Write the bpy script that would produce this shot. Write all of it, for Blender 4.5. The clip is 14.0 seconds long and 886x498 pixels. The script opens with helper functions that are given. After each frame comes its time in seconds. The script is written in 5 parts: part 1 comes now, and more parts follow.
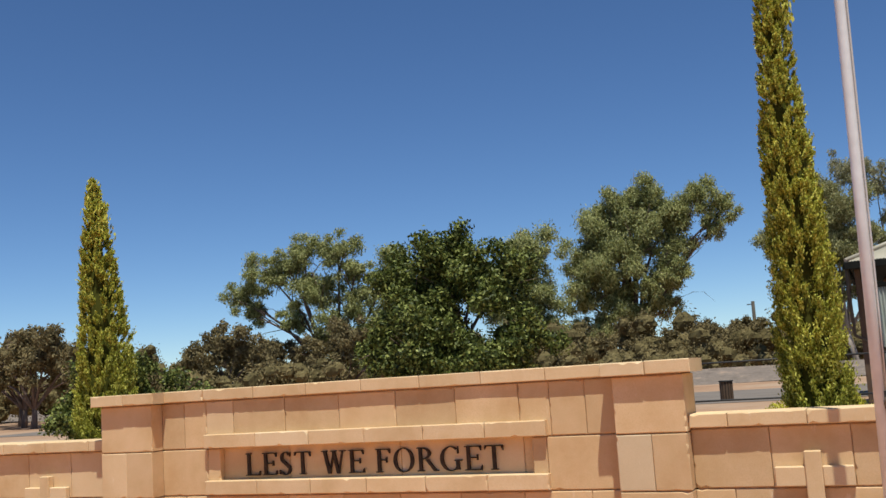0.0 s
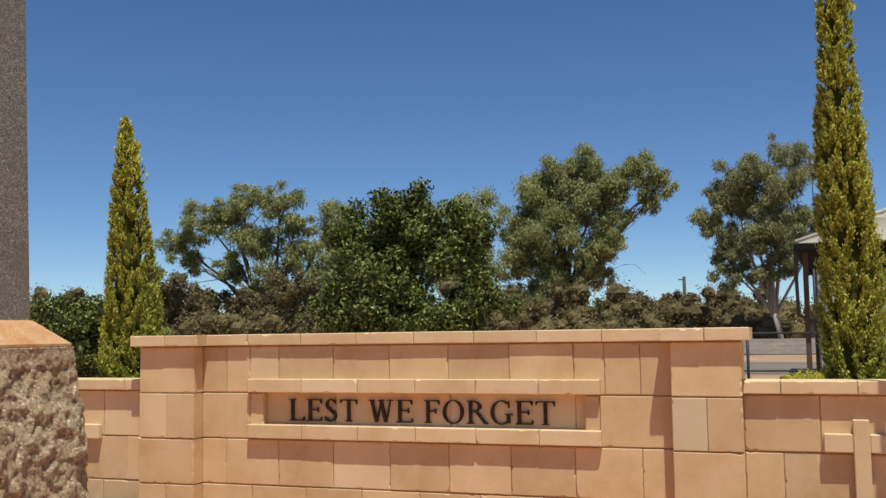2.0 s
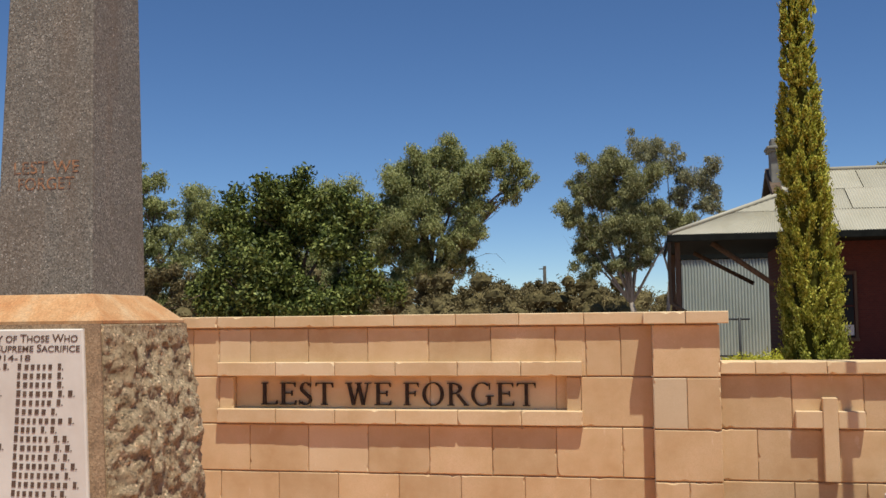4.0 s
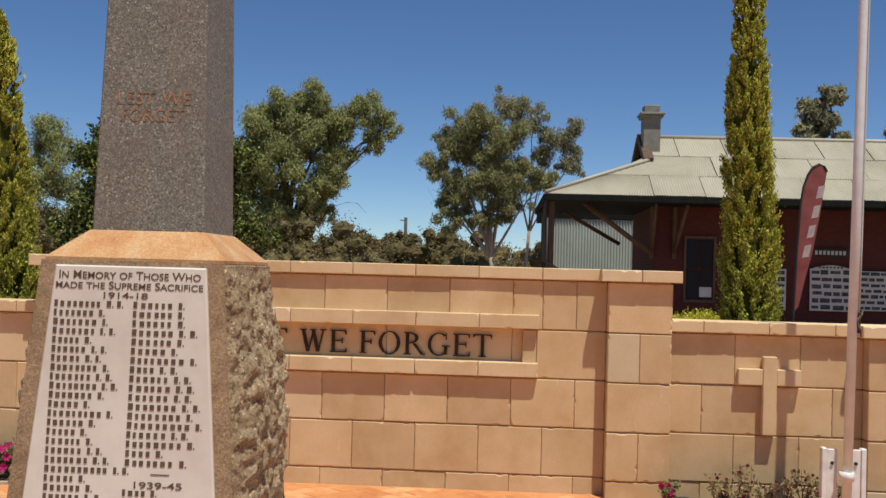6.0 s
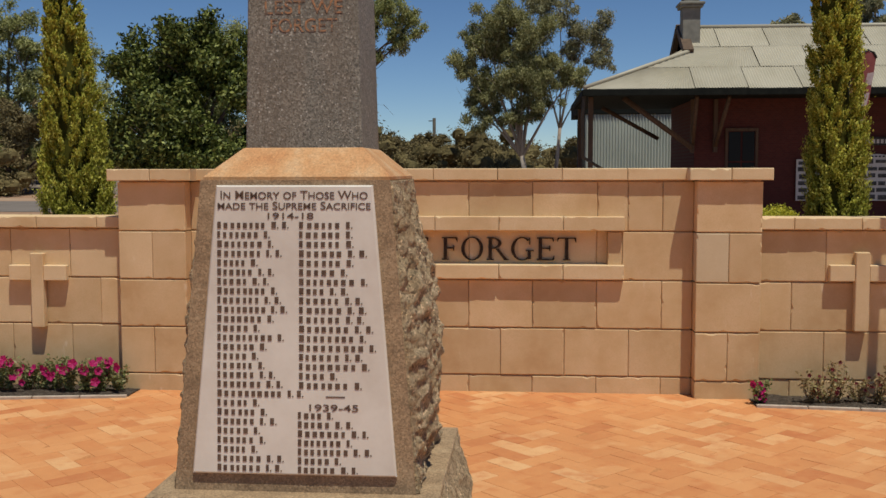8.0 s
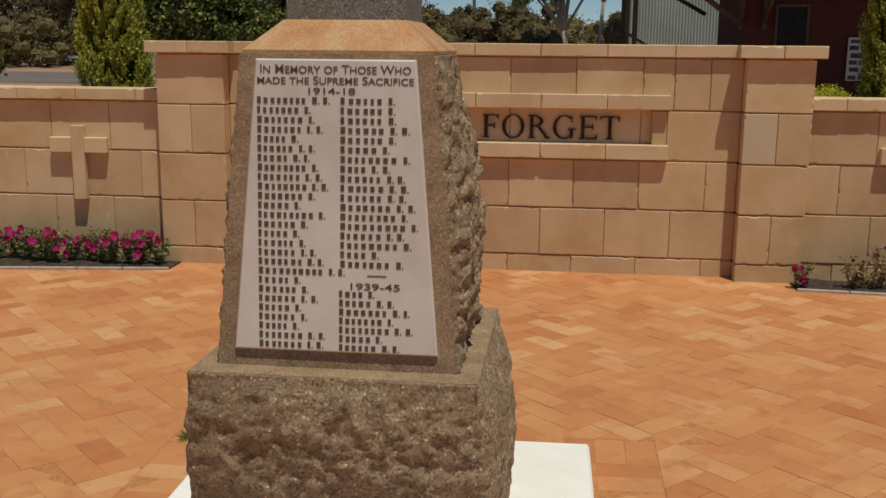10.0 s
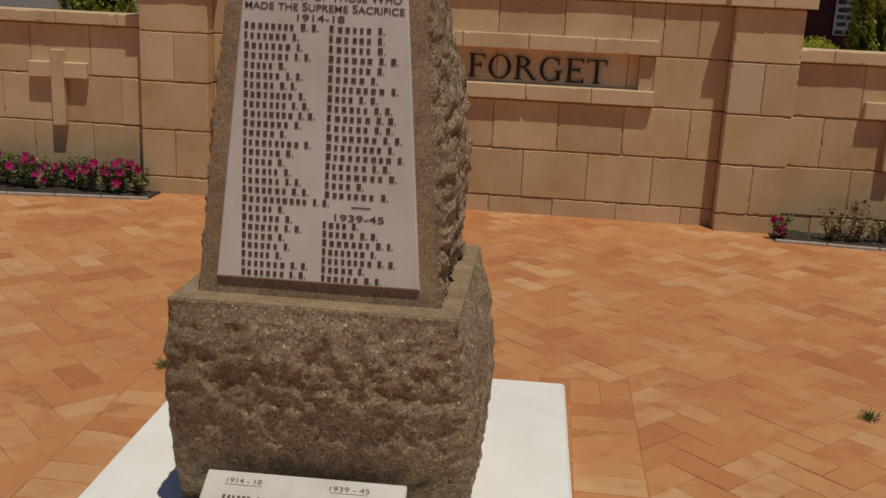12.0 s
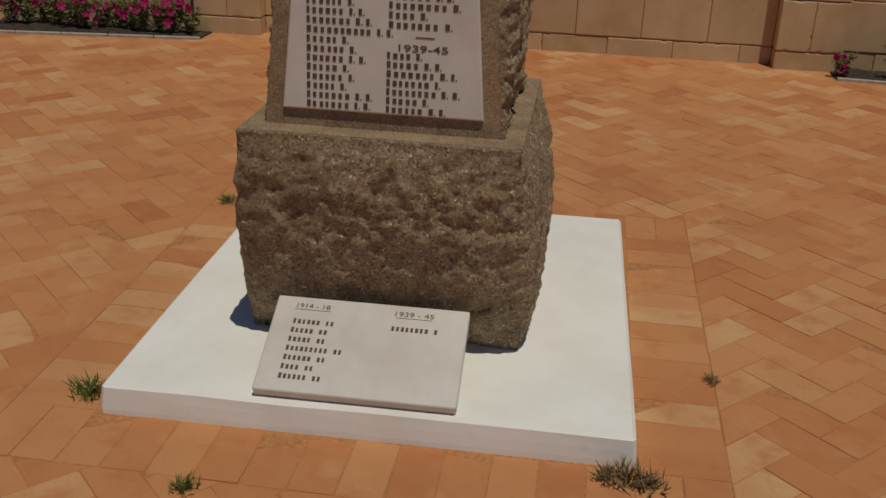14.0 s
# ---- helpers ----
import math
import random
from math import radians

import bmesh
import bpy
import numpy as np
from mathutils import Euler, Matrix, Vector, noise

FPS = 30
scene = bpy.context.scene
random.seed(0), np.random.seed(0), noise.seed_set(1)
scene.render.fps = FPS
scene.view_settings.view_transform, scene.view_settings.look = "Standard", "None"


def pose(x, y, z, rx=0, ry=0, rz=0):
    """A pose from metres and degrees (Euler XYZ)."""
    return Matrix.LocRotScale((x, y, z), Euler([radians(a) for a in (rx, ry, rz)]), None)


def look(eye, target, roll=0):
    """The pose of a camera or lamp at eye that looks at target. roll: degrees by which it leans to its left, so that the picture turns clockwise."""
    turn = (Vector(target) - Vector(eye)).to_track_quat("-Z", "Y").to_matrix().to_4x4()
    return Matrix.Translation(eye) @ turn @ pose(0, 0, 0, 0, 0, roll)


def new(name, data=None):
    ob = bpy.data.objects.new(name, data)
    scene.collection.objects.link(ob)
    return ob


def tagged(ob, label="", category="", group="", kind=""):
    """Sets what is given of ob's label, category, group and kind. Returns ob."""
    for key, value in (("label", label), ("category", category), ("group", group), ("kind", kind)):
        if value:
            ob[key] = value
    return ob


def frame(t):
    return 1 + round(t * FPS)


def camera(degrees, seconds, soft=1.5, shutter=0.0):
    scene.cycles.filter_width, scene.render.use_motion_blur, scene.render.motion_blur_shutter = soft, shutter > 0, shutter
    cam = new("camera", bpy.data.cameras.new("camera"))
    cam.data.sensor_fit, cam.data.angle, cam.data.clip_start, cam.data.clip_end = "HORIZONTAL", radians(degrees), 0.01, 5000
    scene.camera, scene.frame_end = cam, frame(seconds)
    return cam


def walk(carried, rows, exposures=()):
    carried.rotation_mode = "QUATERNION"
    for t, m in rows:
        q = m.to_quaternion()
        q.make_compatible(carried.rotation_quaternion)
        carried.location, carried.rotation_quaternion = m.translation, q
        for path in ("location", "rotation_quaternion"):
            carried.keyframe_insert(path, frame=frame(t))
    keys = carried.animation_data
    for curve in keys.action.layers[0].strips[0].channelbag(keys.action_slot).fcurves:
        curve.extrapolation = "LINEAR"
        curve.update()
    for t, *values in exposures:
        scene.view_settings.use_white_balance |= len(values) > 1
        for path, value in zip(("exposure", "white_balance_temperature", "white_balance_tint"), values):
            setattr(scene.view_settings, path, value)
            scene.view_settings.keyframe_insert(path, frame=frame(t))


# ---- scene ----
cam = camera(47.4, 14.0)
PATH = [
    (0, (1.056, -6.007, 1.529), (0.266, -4.186, 1.779), -3.7),
    (0.5, (0.791, -6.01, 1.523), (-0.042, -4.201, 1.703), -4.6),
    (1, (0.632, -6.089, 1.531), (-0.175, -4.267, 1.705), -2.1),
    (1.5, (0.462, -6.328, 1.538), (-0.243, -4.464, 1.708), -2.1),
    (2, (0.313, -6.452, 1.53), (-0.356, -4.575, 1.697), -0.8),
    (2.2, (0.217, -6.472, 1.515), (-0.445, -4.592, 1.684), -0.8),
    (4.3, (-0.627, -6.737, 1.507), (-0.992, -4.775, 1.633), -0.5),
    (4.5, (-0.724, -6.691, 1.516), (-1.075, -4.725, 1.626), -0.3),
    (5, (-0.865, -6.686, 1.509), (-1.19, -4.715, 1.603), 2.2),
    (5.5, (-1.067, -6.783, 1.513), (-1.3, -4.798, 1.577), 1.2),
    (6, (-1.207, -6.852, 1.505), (-1.319, -4.856, 1.548), 1.6),
    (6.5, (-1.372, -6.802, 1.491), (-1.452, -4.804, 1.497), 0.3),
    (7, (-1.501, -6.731, 1.502), (-1.563, -4.732, 1.49), 0.5),
    (7.5, (-1.535, -6.795, 1.524), (-1.579, -4.796, 1.494), -0.4),
    (8, (-1.582, -6.774, 1.53), (-1.745, -4.787, 1.375), -0.1),
    (8.2, (-1.588, -6.784, 1.529), (-1.829, -4.811, 1.307), 0.6),
    (10.5, (-1.604, -6.715, 1.53), (-1.827, -4.769, 1.123), 0.7),
    (11, (-1.6, -6.723, 1.522), (-1.807, -4.781, 1.092), 1.0),
    (11.5, (-1.608, -6.729, 1.517), (-1.803, -4.795, 1.045), 2.0),
    (12, (-1.616, -6.725, 1.509), (-1.8, -4.799, 1.003), 2.7),
    (12.5, (-1.618, -6.719, 1.506), (-1.802, -4.805, 0.958), 2.6),
    (13, (-1.623, -6.72, 1.496), (-1.808, -4.818, 0.907), 2.9),
    (13.5, (-1.629, -6.745, 1.475), (-1.846, -4.879, 0.79), 2.1),
    (14, (-1.655, -6.776, 1.481), (-1.904, -4.958, 0.685), 2.0),
]
EXPOSURES = [(0, 0.15, 6350, 3), (1.0, 0.08, 6370, 3), (5.0, 0.07, 6450, 4), (6.0, -0.02, 6500, 4), (6.5, -0.11, 6525, 4), (7.0, -0.16, 6550, 4), (7.5, -0.18, 6570, 4), (8.0, -0.34, 6600, 4), (10.5, -0.77, 6700, 4), (11.5, -0.96, 6700, 5), (12.0, -1.03, 6700, 6), (13.5, -1.22, 6680, 7), (14, -1.37, 6680, 6)]
walk(cam, [(t, look(eye, target, roll)) for t, eye, target, roll in PATH], EXPOSURES)

# ---- world and light ----
SUN = Vector((0.62, -1.0, 3.6)).normalized()          # towards the sun
world = bpy.data.worlds.new("sky")
scene.world = world
world.use_nodes = True
wn = world.node_tree
sky = wn.nodes.new("ShaderNodeTexSky")
sky.sky_type = "NISHITA"
sky.sun_disc = False
sky.sun_elevation = math.asin(SUN.z)
sky.sun_rotation = math.atan2(SUN.x, SUN.y)
sky.altitude = 2200.0
sky.air_density, sky.dust_density, sky.ozone_density = 0.85, 0.0, 3.4
grade = wn.nodes.new("ShaderNodeHueSaturation")      # the deep blue of a dry inland sky
grade.inputs["Saturation"].default_value = 1.12
grade.inputs["Hue"].default_value = 0.506
wn.links.new(sky.outputs[0], grade.inputs["Color"])
wn.links.new(grade.outputs[0], wn.nodes["Background"].inputs[0])
wn.nodes["Background"].inputs[1].default_value = 0.100
sun_data = bpy.data.lights.new("sun", "SUN")
sun_data.energy, sun_data.angle, sun_data.color = 5.0, radians(0.53), (1.0, 0.955, 0.87)
sun_lamp = new("sun", sun_data)
sun_lamp.matrix_world = look(SUN * 60, (0, 0, 0))

# ---- materials ----
class Mat:
    """A node material under construction."""

    def __init__(self, name, rough=0.8, metal=0.0, spec=0.3):
        self.m = bpy.data.materials.new(name)
        self.m.use_nodes = True
        self.t = self.m.node_tree
        self.b = self.t.nodes["Principled BSDF"]
        self.b.inputs["Roughness"].default_value = rough
        self.b.inputs["Metallic"].default_value = metal
        self.b.inputs["Specular IOR Level"].default_value = spec
        self.co = self.t.nodes.new("ShaderNodeNewGeometry").outputs["Position"]

    def node(self, kind, **inputs):
        n = self.t.nodes.new(kind)
        for k, v in inputs.items():
            key = int(k[1:]) if k[0] == "_" and k[1:].isdigit() else k.replace("_", " ")
            if isinstance(v, bpy.types.NodeSocket):
                self.t.links.new(v, n.inputs[key])
            else:
                n.inputs[key].default_value = v
        return n

    def noise(self, scale, detail=4.0, rough=0.55, stretch=None):
        co = self.co
        if stretch:
            co = self.node("ShaderNodeVectorMath", _0=co, _1=stretch)
            co.operation = "MULTIPLY"
            co = co.outputs[0]
        return self.node("ShaderNodeTexNoise", Vector=co, Scale=scale, Detail=detail, Roughness=rough).outputs["Fac"]

    def voronoi(self, scale, out="Distance", random=1.0):
        return self.node("ShaderNodeTexVoronoi", Vector=self.co, Scale=scale, Randomness=random).outputs[out]

    def ramp(self, fac, *stops):
        n = self.node("ShaderNodeValToRGB", Fac=fac)
        e = n.color_ramp.elements
        while len(e) < len(stops):
            e.new(0.5)
        for el, (p, c) in zip(e, stops):
            el.position = p
            el.color = (*c, 1) if isinstance(c, tuple) else (c, c, c, 1)
        return n.outputs[0]

    def mix(self, fac, a, b, how="MIX"):
        n = self.t.nodes.new("ShaderNodeMix")
        n.data_type, n.blend_type = "RGBA", how
        for s, v in ((n.inputs[0], fac), (n.inputs[6], a), (n.inputs[7], b)):
            if isinstance(v, bpy.types.NodeSocket):
                self.t.links.new(v, s)
            else:
                s.default_value = (*v, 1) if isinstance(v, tuple) else v
        return n.outputs[2]

    def vary(self, col, seed, amount):
        """Brightens or darkens col from piece to piece."""
        r = self.ramp(seed, (0.0, 1 - amount), (1.0, 1 + amount))
        return self.mix(1.0, col, r, "MULTIPLY")

    def piece(self):
        return self.t.nodes.new("ShaderNodeObjectInfo").outputs["Random"]

    def island(self):
        return self.t.nodes.new("ShaderNodeNewGeometry").outputs["Random Per Island"]

    def color(self, c):
        if isinstance(c, tuple):
            self.b.inputs["Base Color"].default_value = (*c, 1)
        else:
            self.t.links.new(c, self.b.inputs["Base Color"])
        return self

    def bump(self, height, strength=0.3, distance=0.01):
        n = self.node("ShaderNodeBump", Height=height, Strength=strength, Distance=distance)
        self.t.links.new(n.outputs[0], self.b.inputs["Normal"])
        return self

    def leafy(self, amount, tint):
        """Lets some light through, as thin leaves do."""
        tr = self.t.nodes.new("ShaderNodeBsdfTranslucent")
        if isinstance(tint, bpy.types.NodeSocket):
            self.t.links.new(tint, tr.inputs[0])
        else:
            tr.inputs[0].default_value = (*tint, 1)
        mx = self.t.nodes.new("ShaderNodeMixShader")
        mx.inputs[0].default_value = amount
        self.t.links.new(self.b.outputs[0], mx.inputs[1])
        self.t.links.new(tr.outputs[0], mx.inputs[2])
        self.t.links.new(mx.outputs[0], self.t.nodes["Material Output"].inputs[0])
        return self


def stone_mat(name, base, light, dark, amount):
    m = Mat(name, 0.9, 0, 0.2)
    c = m.ramp(m.noise(3.1, 5), (0.3, dark), (0.52, base), (0.75, light))
    c = m.mix(m.ramp(m.noise(11, 6, 0.7), (0.45, 0.0), (0.75, 0.45)), c, light)
    c = m.mix(m.ramp(m.noise(1.7, 4, 0.6, (3.0, 3.0, 0.7)), (0.56, 0.0), (0.72, 0.3)), c, dark)
    c = m.mix(m.ramp(m.noise(190, 3), (0.3, 0.55), (0.55, 0.0)), c, dark)
    scuff = m.noise(6.0, 5, 0.65, (2.6, 2.6, 0.8))
    c = m.mix(m.ramp(scuff, (0.66, 0.0), (0.72, 0.38)), c, (0.80, 0.66, 0.48))
    c = m.vary(c, m.piece(), amount)
    c = m.mix(m.ramp(m.piece(), (0.80, 0.0), (1.0, 0.4)), c, (light[0] * 0.93, light[1] * 1.05, light[2] * 1.16))
    m.color(c)
    h = m.mix(0.5, m.noise(60, 6, 0.7), m.noise(260, 3, 0.6))
    return m.bump(h, 0.35, 0.004).m


BLOCK = stone_mat("sandy_block", (0.622, 0.434, 0.240), (0.70, 0.50, 0.30), (0.53, 0.338, 0.167), 0.11)
PALEBLOCK = stone_mat("pale_block", (0.575, 0.422, 0.252), (0.635, 0.48, 0.305), (0.495, 0.342, 0.188), 0.02)
COPING = stone_mat("coping_block", (0.68, 0.49, 0.285), (0.74, 0.555, 0.35), (0.58, 0.395, 0.21), 0.07)
m = Mat("mortar", 0.95, 0, 0.1)
MORTAR = m.color(m.ramp(m.noise(40), (0.3, (0.30, 0.18, 0.095)), (0.7, (0.46, 0.30, 0.17)))).bump(m.noise(120), 0.5, 0.004).m

m = Mat("dressed_granite", 0.62, 0, 0.4)
sp = m.ramp(m.voronoi(230, "Color"), (0.0, (0.06, 0.056, 0.05)), (0.45, (0.18, 0.165, 0.145)), (0.8, (0.29, 0.27, 0.24)), (1.0, (0.46, 0.43, 0.385)))
sp = m.mix(m.ramp(m.noise(7, 5), (0.35, 0.0), (0.7, 0.5)), sp, (0.13, 0.117, 0.10))
sp = m.mix(m.ramp(m.noise(2.0, 4, 0.6, (4.0, 4.0, 0.5)), (0.5, 0.0), (0.75, 0.35)), sp, (0.19, 0.125, 0.08))
fleck = m.ramp(m.voronoi(260, "Color"), (0.86, 0.0), (0.92, 0.8))
sp = m.mix(fleck, m.mix(1.0, sp, (0.98, 1.0, 0.94), "MULTIPLY"), (0.50, 0.475, 0.42))
SHAFT = m.color(sp).bump(m.voronoi(230), 0.25, 0.002).m

def rock_mat(name, a, b, c, d):
    m = Mat(name, 0.8, 0, 0.35)
    col = m.ramp(m.noise(16, 8, 0.75), (0.22, a), (0.45, b), (0.62, c), (0.84, d))
    sp = m.ramp(m.voronoi(170, "Color"), (0.0, 0.25), (0.35, 0.85), (0.82, 1.2), (1.0, 2.6))
    col = m.mix(1.0, col, sp, "MULTIPLY")
    col = m.mix(m.ramp(m.noise(3.3, 5), (0.5, 0.0), (0.72, 0.55)), col, (0.26, 0.15, 0.07))
    m.color(col)
    h = m.mix(0.5, m.noise(38, 8, 0.78), m.noise(130, 5, 0.75))
    return m.bump(h, 0.95, 0.03).m

ROCK = rock_mat("rock_faced_granite", (0.23, 0.152, 0.080), (0.48, 0.345, 0.200), (0.63, 0.475, 0.30), (0.86, 0.70, 0.50))
m = Mat("margin_granite", 0.75, 0, 0.3)
col = m.ramp(m.noise(12, 6, 0.65), (0.3, (0.23, 0.152, 0.088)), (0.55, (0.345, 0.235, 0.138)), (0.8, (0.43, 0.32, 0.20)))
col = m.mix(1.0, col, m.ramp(m.voronoi(240, "Color"), (0.0, 0.6), (0.6, 1.0), (1.0, 1.35)), "MULTIPLY")
MARGIN = m.color(col).bump(m.noise(120, 5), 0.4, 0.003).m
m = Mat("ochre_cap", 0.7, 0, 0.3)
col = m.ramp(m.noise(8, 6, 0.65, (1.0, 1.0, 0.5)), (0.3, (0.46, 0.20, 0.075)), (0.5, (0.54, 0.29, 0.13)), (0.72, (0.60, 0.42, 0.25)))
CAP = m.color(m.mix(1.0, col, m.ramp(m.voronoi(230, "Color"), (0.0, 0.75), (1.0, 1.12)), "MULTIPLY")).bump(m.noise(100), 0.3, 0.003).m

m = Mat("pale_marble", 0.45, 0, 0.4)
col = m.ramp(m.noise(5, 6, 0.65), (0.3, (0.60, 0.53, 0.455)), (0.6, (0.70, 0.64, 0.565)), (0.8, (0.75, 0.695, 0.625)))
MARBLE = m.color(m.mix(m.ramp(m.noise(2.6, 5, 0.7, (2, 2, 0.6)), (0.52, 0.0), (0.75, 0.35)), col, (0.56, 0.44, 0.35))).bump(m.noise(90), 0.08, 0.002).m
m = Mat("lead_lettering", 0.6, 0, 0.3)
LEAD = m.color(m.ramp(m.noise(60), (0.3, (0.085, 0.05, 0.035)), (0.7, (0.15, 0.095, 0.065)))).m
m = Mat("bronze_letter", 0.7, 0.1, 0.2)
BRONZE = m.color(m.ramp(m.noise(30), (0.3, (0.024, 0.016, 0.012)), (0.7, (0.066, 0.042, 0.028)))).m
m = Mat("faded_gilt", 0.75, 0, 0.3)
GILT = m.color(m.ramp(m.noise(90, 4), (0.42, (0.16, 0.115, 0.085)), (0.56, (0.36, 0.19, 0.10)))).m
m = Mat("white_painted_concrete", 0.6, 0, 0.35)
col = m.ramp(m.noise(4, 6, 0.6), (0.3, (0.84, 0.79, 0.70)), (0.6, (0.93, 0.89, 0.81)))
col = m.mix(m.ramp(m.noise(23, 5, 0.7), (0.62, 0.0), (0.8, 0.35)), col, (0.55, 0.45, 0.34))
WHITE = m.color(col).bump(m.noise(35, 6), 0.15, 0.004).m
m = Mat("white_enamel", 0.4, 0, 0.5)
ENAMEL = m.color(m.ramp(m.noise(14, 5), (0.3, (0.62, 0.58, 0.54)), (0.6, (0.76, 0.73, 0.70)))).bump(m.noise(60), 0.05, 0.002).m
m = Mat("pole_paint", 0.4, 0, 0.5)
POLE = m.color(m.ramp(m.noise(9, 4), (0.3, (0.60, 0.60, 0.60)), (0.7, (0.72, 0.72, 0.72)))).m
m = Mat("pale_cord", 0.85)
CORD = m.color(m.ramp(m.noise(160), (0.3, (0.42, 0.40, 0.38)), (0.7, (0.60, 0.58, 0.56)))).m
m = Mat("rope", 0.9)
ROPE = m.color(m.ramp(m.noise(200), (0.3, (0.10, 0.08, 0.06)), (0.7, (0.22, 0.17, 0.13)))).m

def paver_mat(name, seed):
    m = Mat(name, 0.85, 0, 0.25)
    r = seed(m)
    col = m.ramp(r, (0.0, (0.44, 0.145, 0.054)), (0.10, (0.52, 0.205, 0.076)), (0.45, (0.57, 0.248, 0.095)), (0.80, (0.60, 0.285, 0.117)), (0.98, (0.65, 0.37, 0.175)))
    col = m.mix(m.ramp(m.noise(13, 5, 0.6), (0.35, 0.0), (0.65, 0.42)), col, (0.575, 0.26, 0.10))
    col = m.mix(m.ramp(m.noise(2.2, 4), (0.45, 0.0), (0.7, 0.42)), col, (0.43, 0.162, 0.062))
    col = m.mix(m.ramp(m.noise(180, 3), (0.3, 0.3), (0.5, 0.0)), col, (0.36, 0.17, 0.085))
    col = m.mix(m.ramp(m.noise(7.5, 4, 0.6), (0.53, 0.0), (0.68, 0.6)), col, (0.47, 0.165, 0.06))
    col = m.mix(m.ramp(m.noise(5.1, 3, 0.5), (0.60, 0.0), (0.74, 0.45)), col, (0.64, 0.37, 0.175))
    return m.color(col).bump(m.mix(0.5, m.noise(40, 5), m.noise(200)), 0.25, 0.004).m

PAVER = paver_mat("clay_paver", Mat.piece)
PAVER_FIELD = paver_mat("clay_paver_field", Mat.island)
m = Mat("joint_sand", 0.95, 0, 0.1)
JOINT = m.color(m.ramp(m.noise(70, 5), (0.3, (0.36, 0.155, 0.062)), (0.65, (0.54, 0.245, 0.10)))).bump(m.noise(150), 0.4, 0.004).m
m = Mat("garden_soil", 0.95, 0, 0.1)
SOIL = m.color(m.ramp(m.noise(40, 6, 0.7), (0.3, (0.035, 0.025, 0.02)), (0.55, (0.09, 0.07, 0.055)), (0.8, (0.22, 0.19, 0.16)))).bump(m.noise(60, 6), 1.0, 0.03).m
m = Mat("pale_kerb", 0.85)
KERB = m.color(m.ramp(m.noise(20, 5), (0.3, (0.36, 0.285, 0.22)), (0.7, (0.50, 0.415, 0.335)))).bump(m.noise(80), 0.3, 0.004).m
m = Mat("red_dirt", 0.95, 0, 0.1)
col = m.ramp(m.noise(0.12, 6, 0.6), (0.3, (0.26, 0.15, 0.09)), (0.5, (0.34, 0.215, 0.14)), (0.7, (0.38, 0.28, 0.20)))
DIRT = m.color(m.mix(m.ramp(m.noise(1.6, 7, 0.7), (0.5, 0.0), (0.75, 0.5)), col, (0.16, 0.11, 0.07))).bump(m.noise(3, 6), 0.4, 0.1).m
m = Mat("asphalt", 0.9, 0, 0.2)
ASPHALT = m.color(m.ramp(m.noise(0.5, 8, 0.7), (0.3, (0.14, 0.115, 0.098)), (0.7, (0.20, 0.168, 0.145)))).bump(m.noise(20), 0.3, 0.02).m
m = Mat("gravel_bank", 0.95)
BANK = m.color(m.ramp(m.noise(0.9, 7, 0.7), (0.3, (0.12, 0.095, 0.080)), (0.55, (0.19, 0.150, 0.125)), (0.75, (0.32, 0.225, 0.165)))).bump(m.noise(5), 0.6, 0.1).m

def leaf_mat(name, c0, c1, c2, through_light, rough=0.55, spec=0.3):
    m = Mat(name, rough, 0, spec)
    col = m.ramp(m.island(), (0.0, c0), (0.5, c1), (1.0, c2))
    col = m.mix(1.0, col, m.ramp(m.noise(0.9, 3), (0.3, 0.82), (0.7, 1.15)), "MULTIPLY")
    return m.color(col).leafy(through_light, col).m

CYPRESS = leaf_mat("cypress_spray", (0.14, 0.15, 0.020), (0.42, 0.42, 0.058), (0.76, 0.71, 0.17), 0.32, 0.75, 0.1)
# near-black olive for the core: the shade between sprays, put into the colour
CYPRESS_SHADE = leaf_mat("cypress_shade", (0.04, 0.045, 0.008), (0.055, 0.058, 0.01), (0.07, 0.07, 0.014), 0.05, 0.9, 0.05)
GUM = leaf_mat("gum_leaf", (0.145, 0.158, 0.056), (0.335, 0.345, 0.132), (0.57, 0.555, 0.265), 0.45, 0.65, 0.12)
GUM_MID = leaf_mat("gum_leaf_olive", (0.13, 0.134, 0.052), (0.31, 0.302, 0.130), (0.54, 0.505, 0.26), 0.48, 0.65, 0.12)
GUM_PALE = leaf_mat("gum_leaf_grey", (0.14, 0.135, 0.068), (0.30, 0.285, 0.155), (0.50, 0.46, 0.29), 0.42, 0.65, 0.12)
# wide spread of leaf tones stands for glints against shaded gaps
DARKLEAF = leaf_mat("dark_glossy_leaf", (0.022, 0.031, 0.007), (0.085, 0.108, 0.020), (0.34, 0.36, 0.10), 0.20, 0.5, 0.2)
SCRUB = leaf_mat("scrub_leaf", (0.13, 0.104, 0.048), (0.205, 0.160, 0.072), (0.29, 0.222, 0.104), 0.3, 0.8)
# scrub tone darkened for the shade inside each clump
SCRUB_SHADE = leaf_mat("scrub_shade", (0.11, 0.088, 0.040), (0.15, 0.118, 0.054), (0.19, 0.148, 0.068), 0.1, 0.9, 0.05)
GOLD = leaf_mat("golden_shrub", (0.38, 0.36, 0.025), (0.54, 0.50, 0.045), (0.70, 0.63, 0.09), 0.35)
GRASS = leaf_mat("grass", (0.10, 0.16, 0.03), (0.16, 0.21, 0.05), (0.24, 0.25, 0.09), 0.3)
FOLIAGE = leaf_mat("bed_foliage", (0.12, 0.15, 0.045), (0.21, 0.23, 0.085), (0.34, 0.31, 0.15), 0.32)
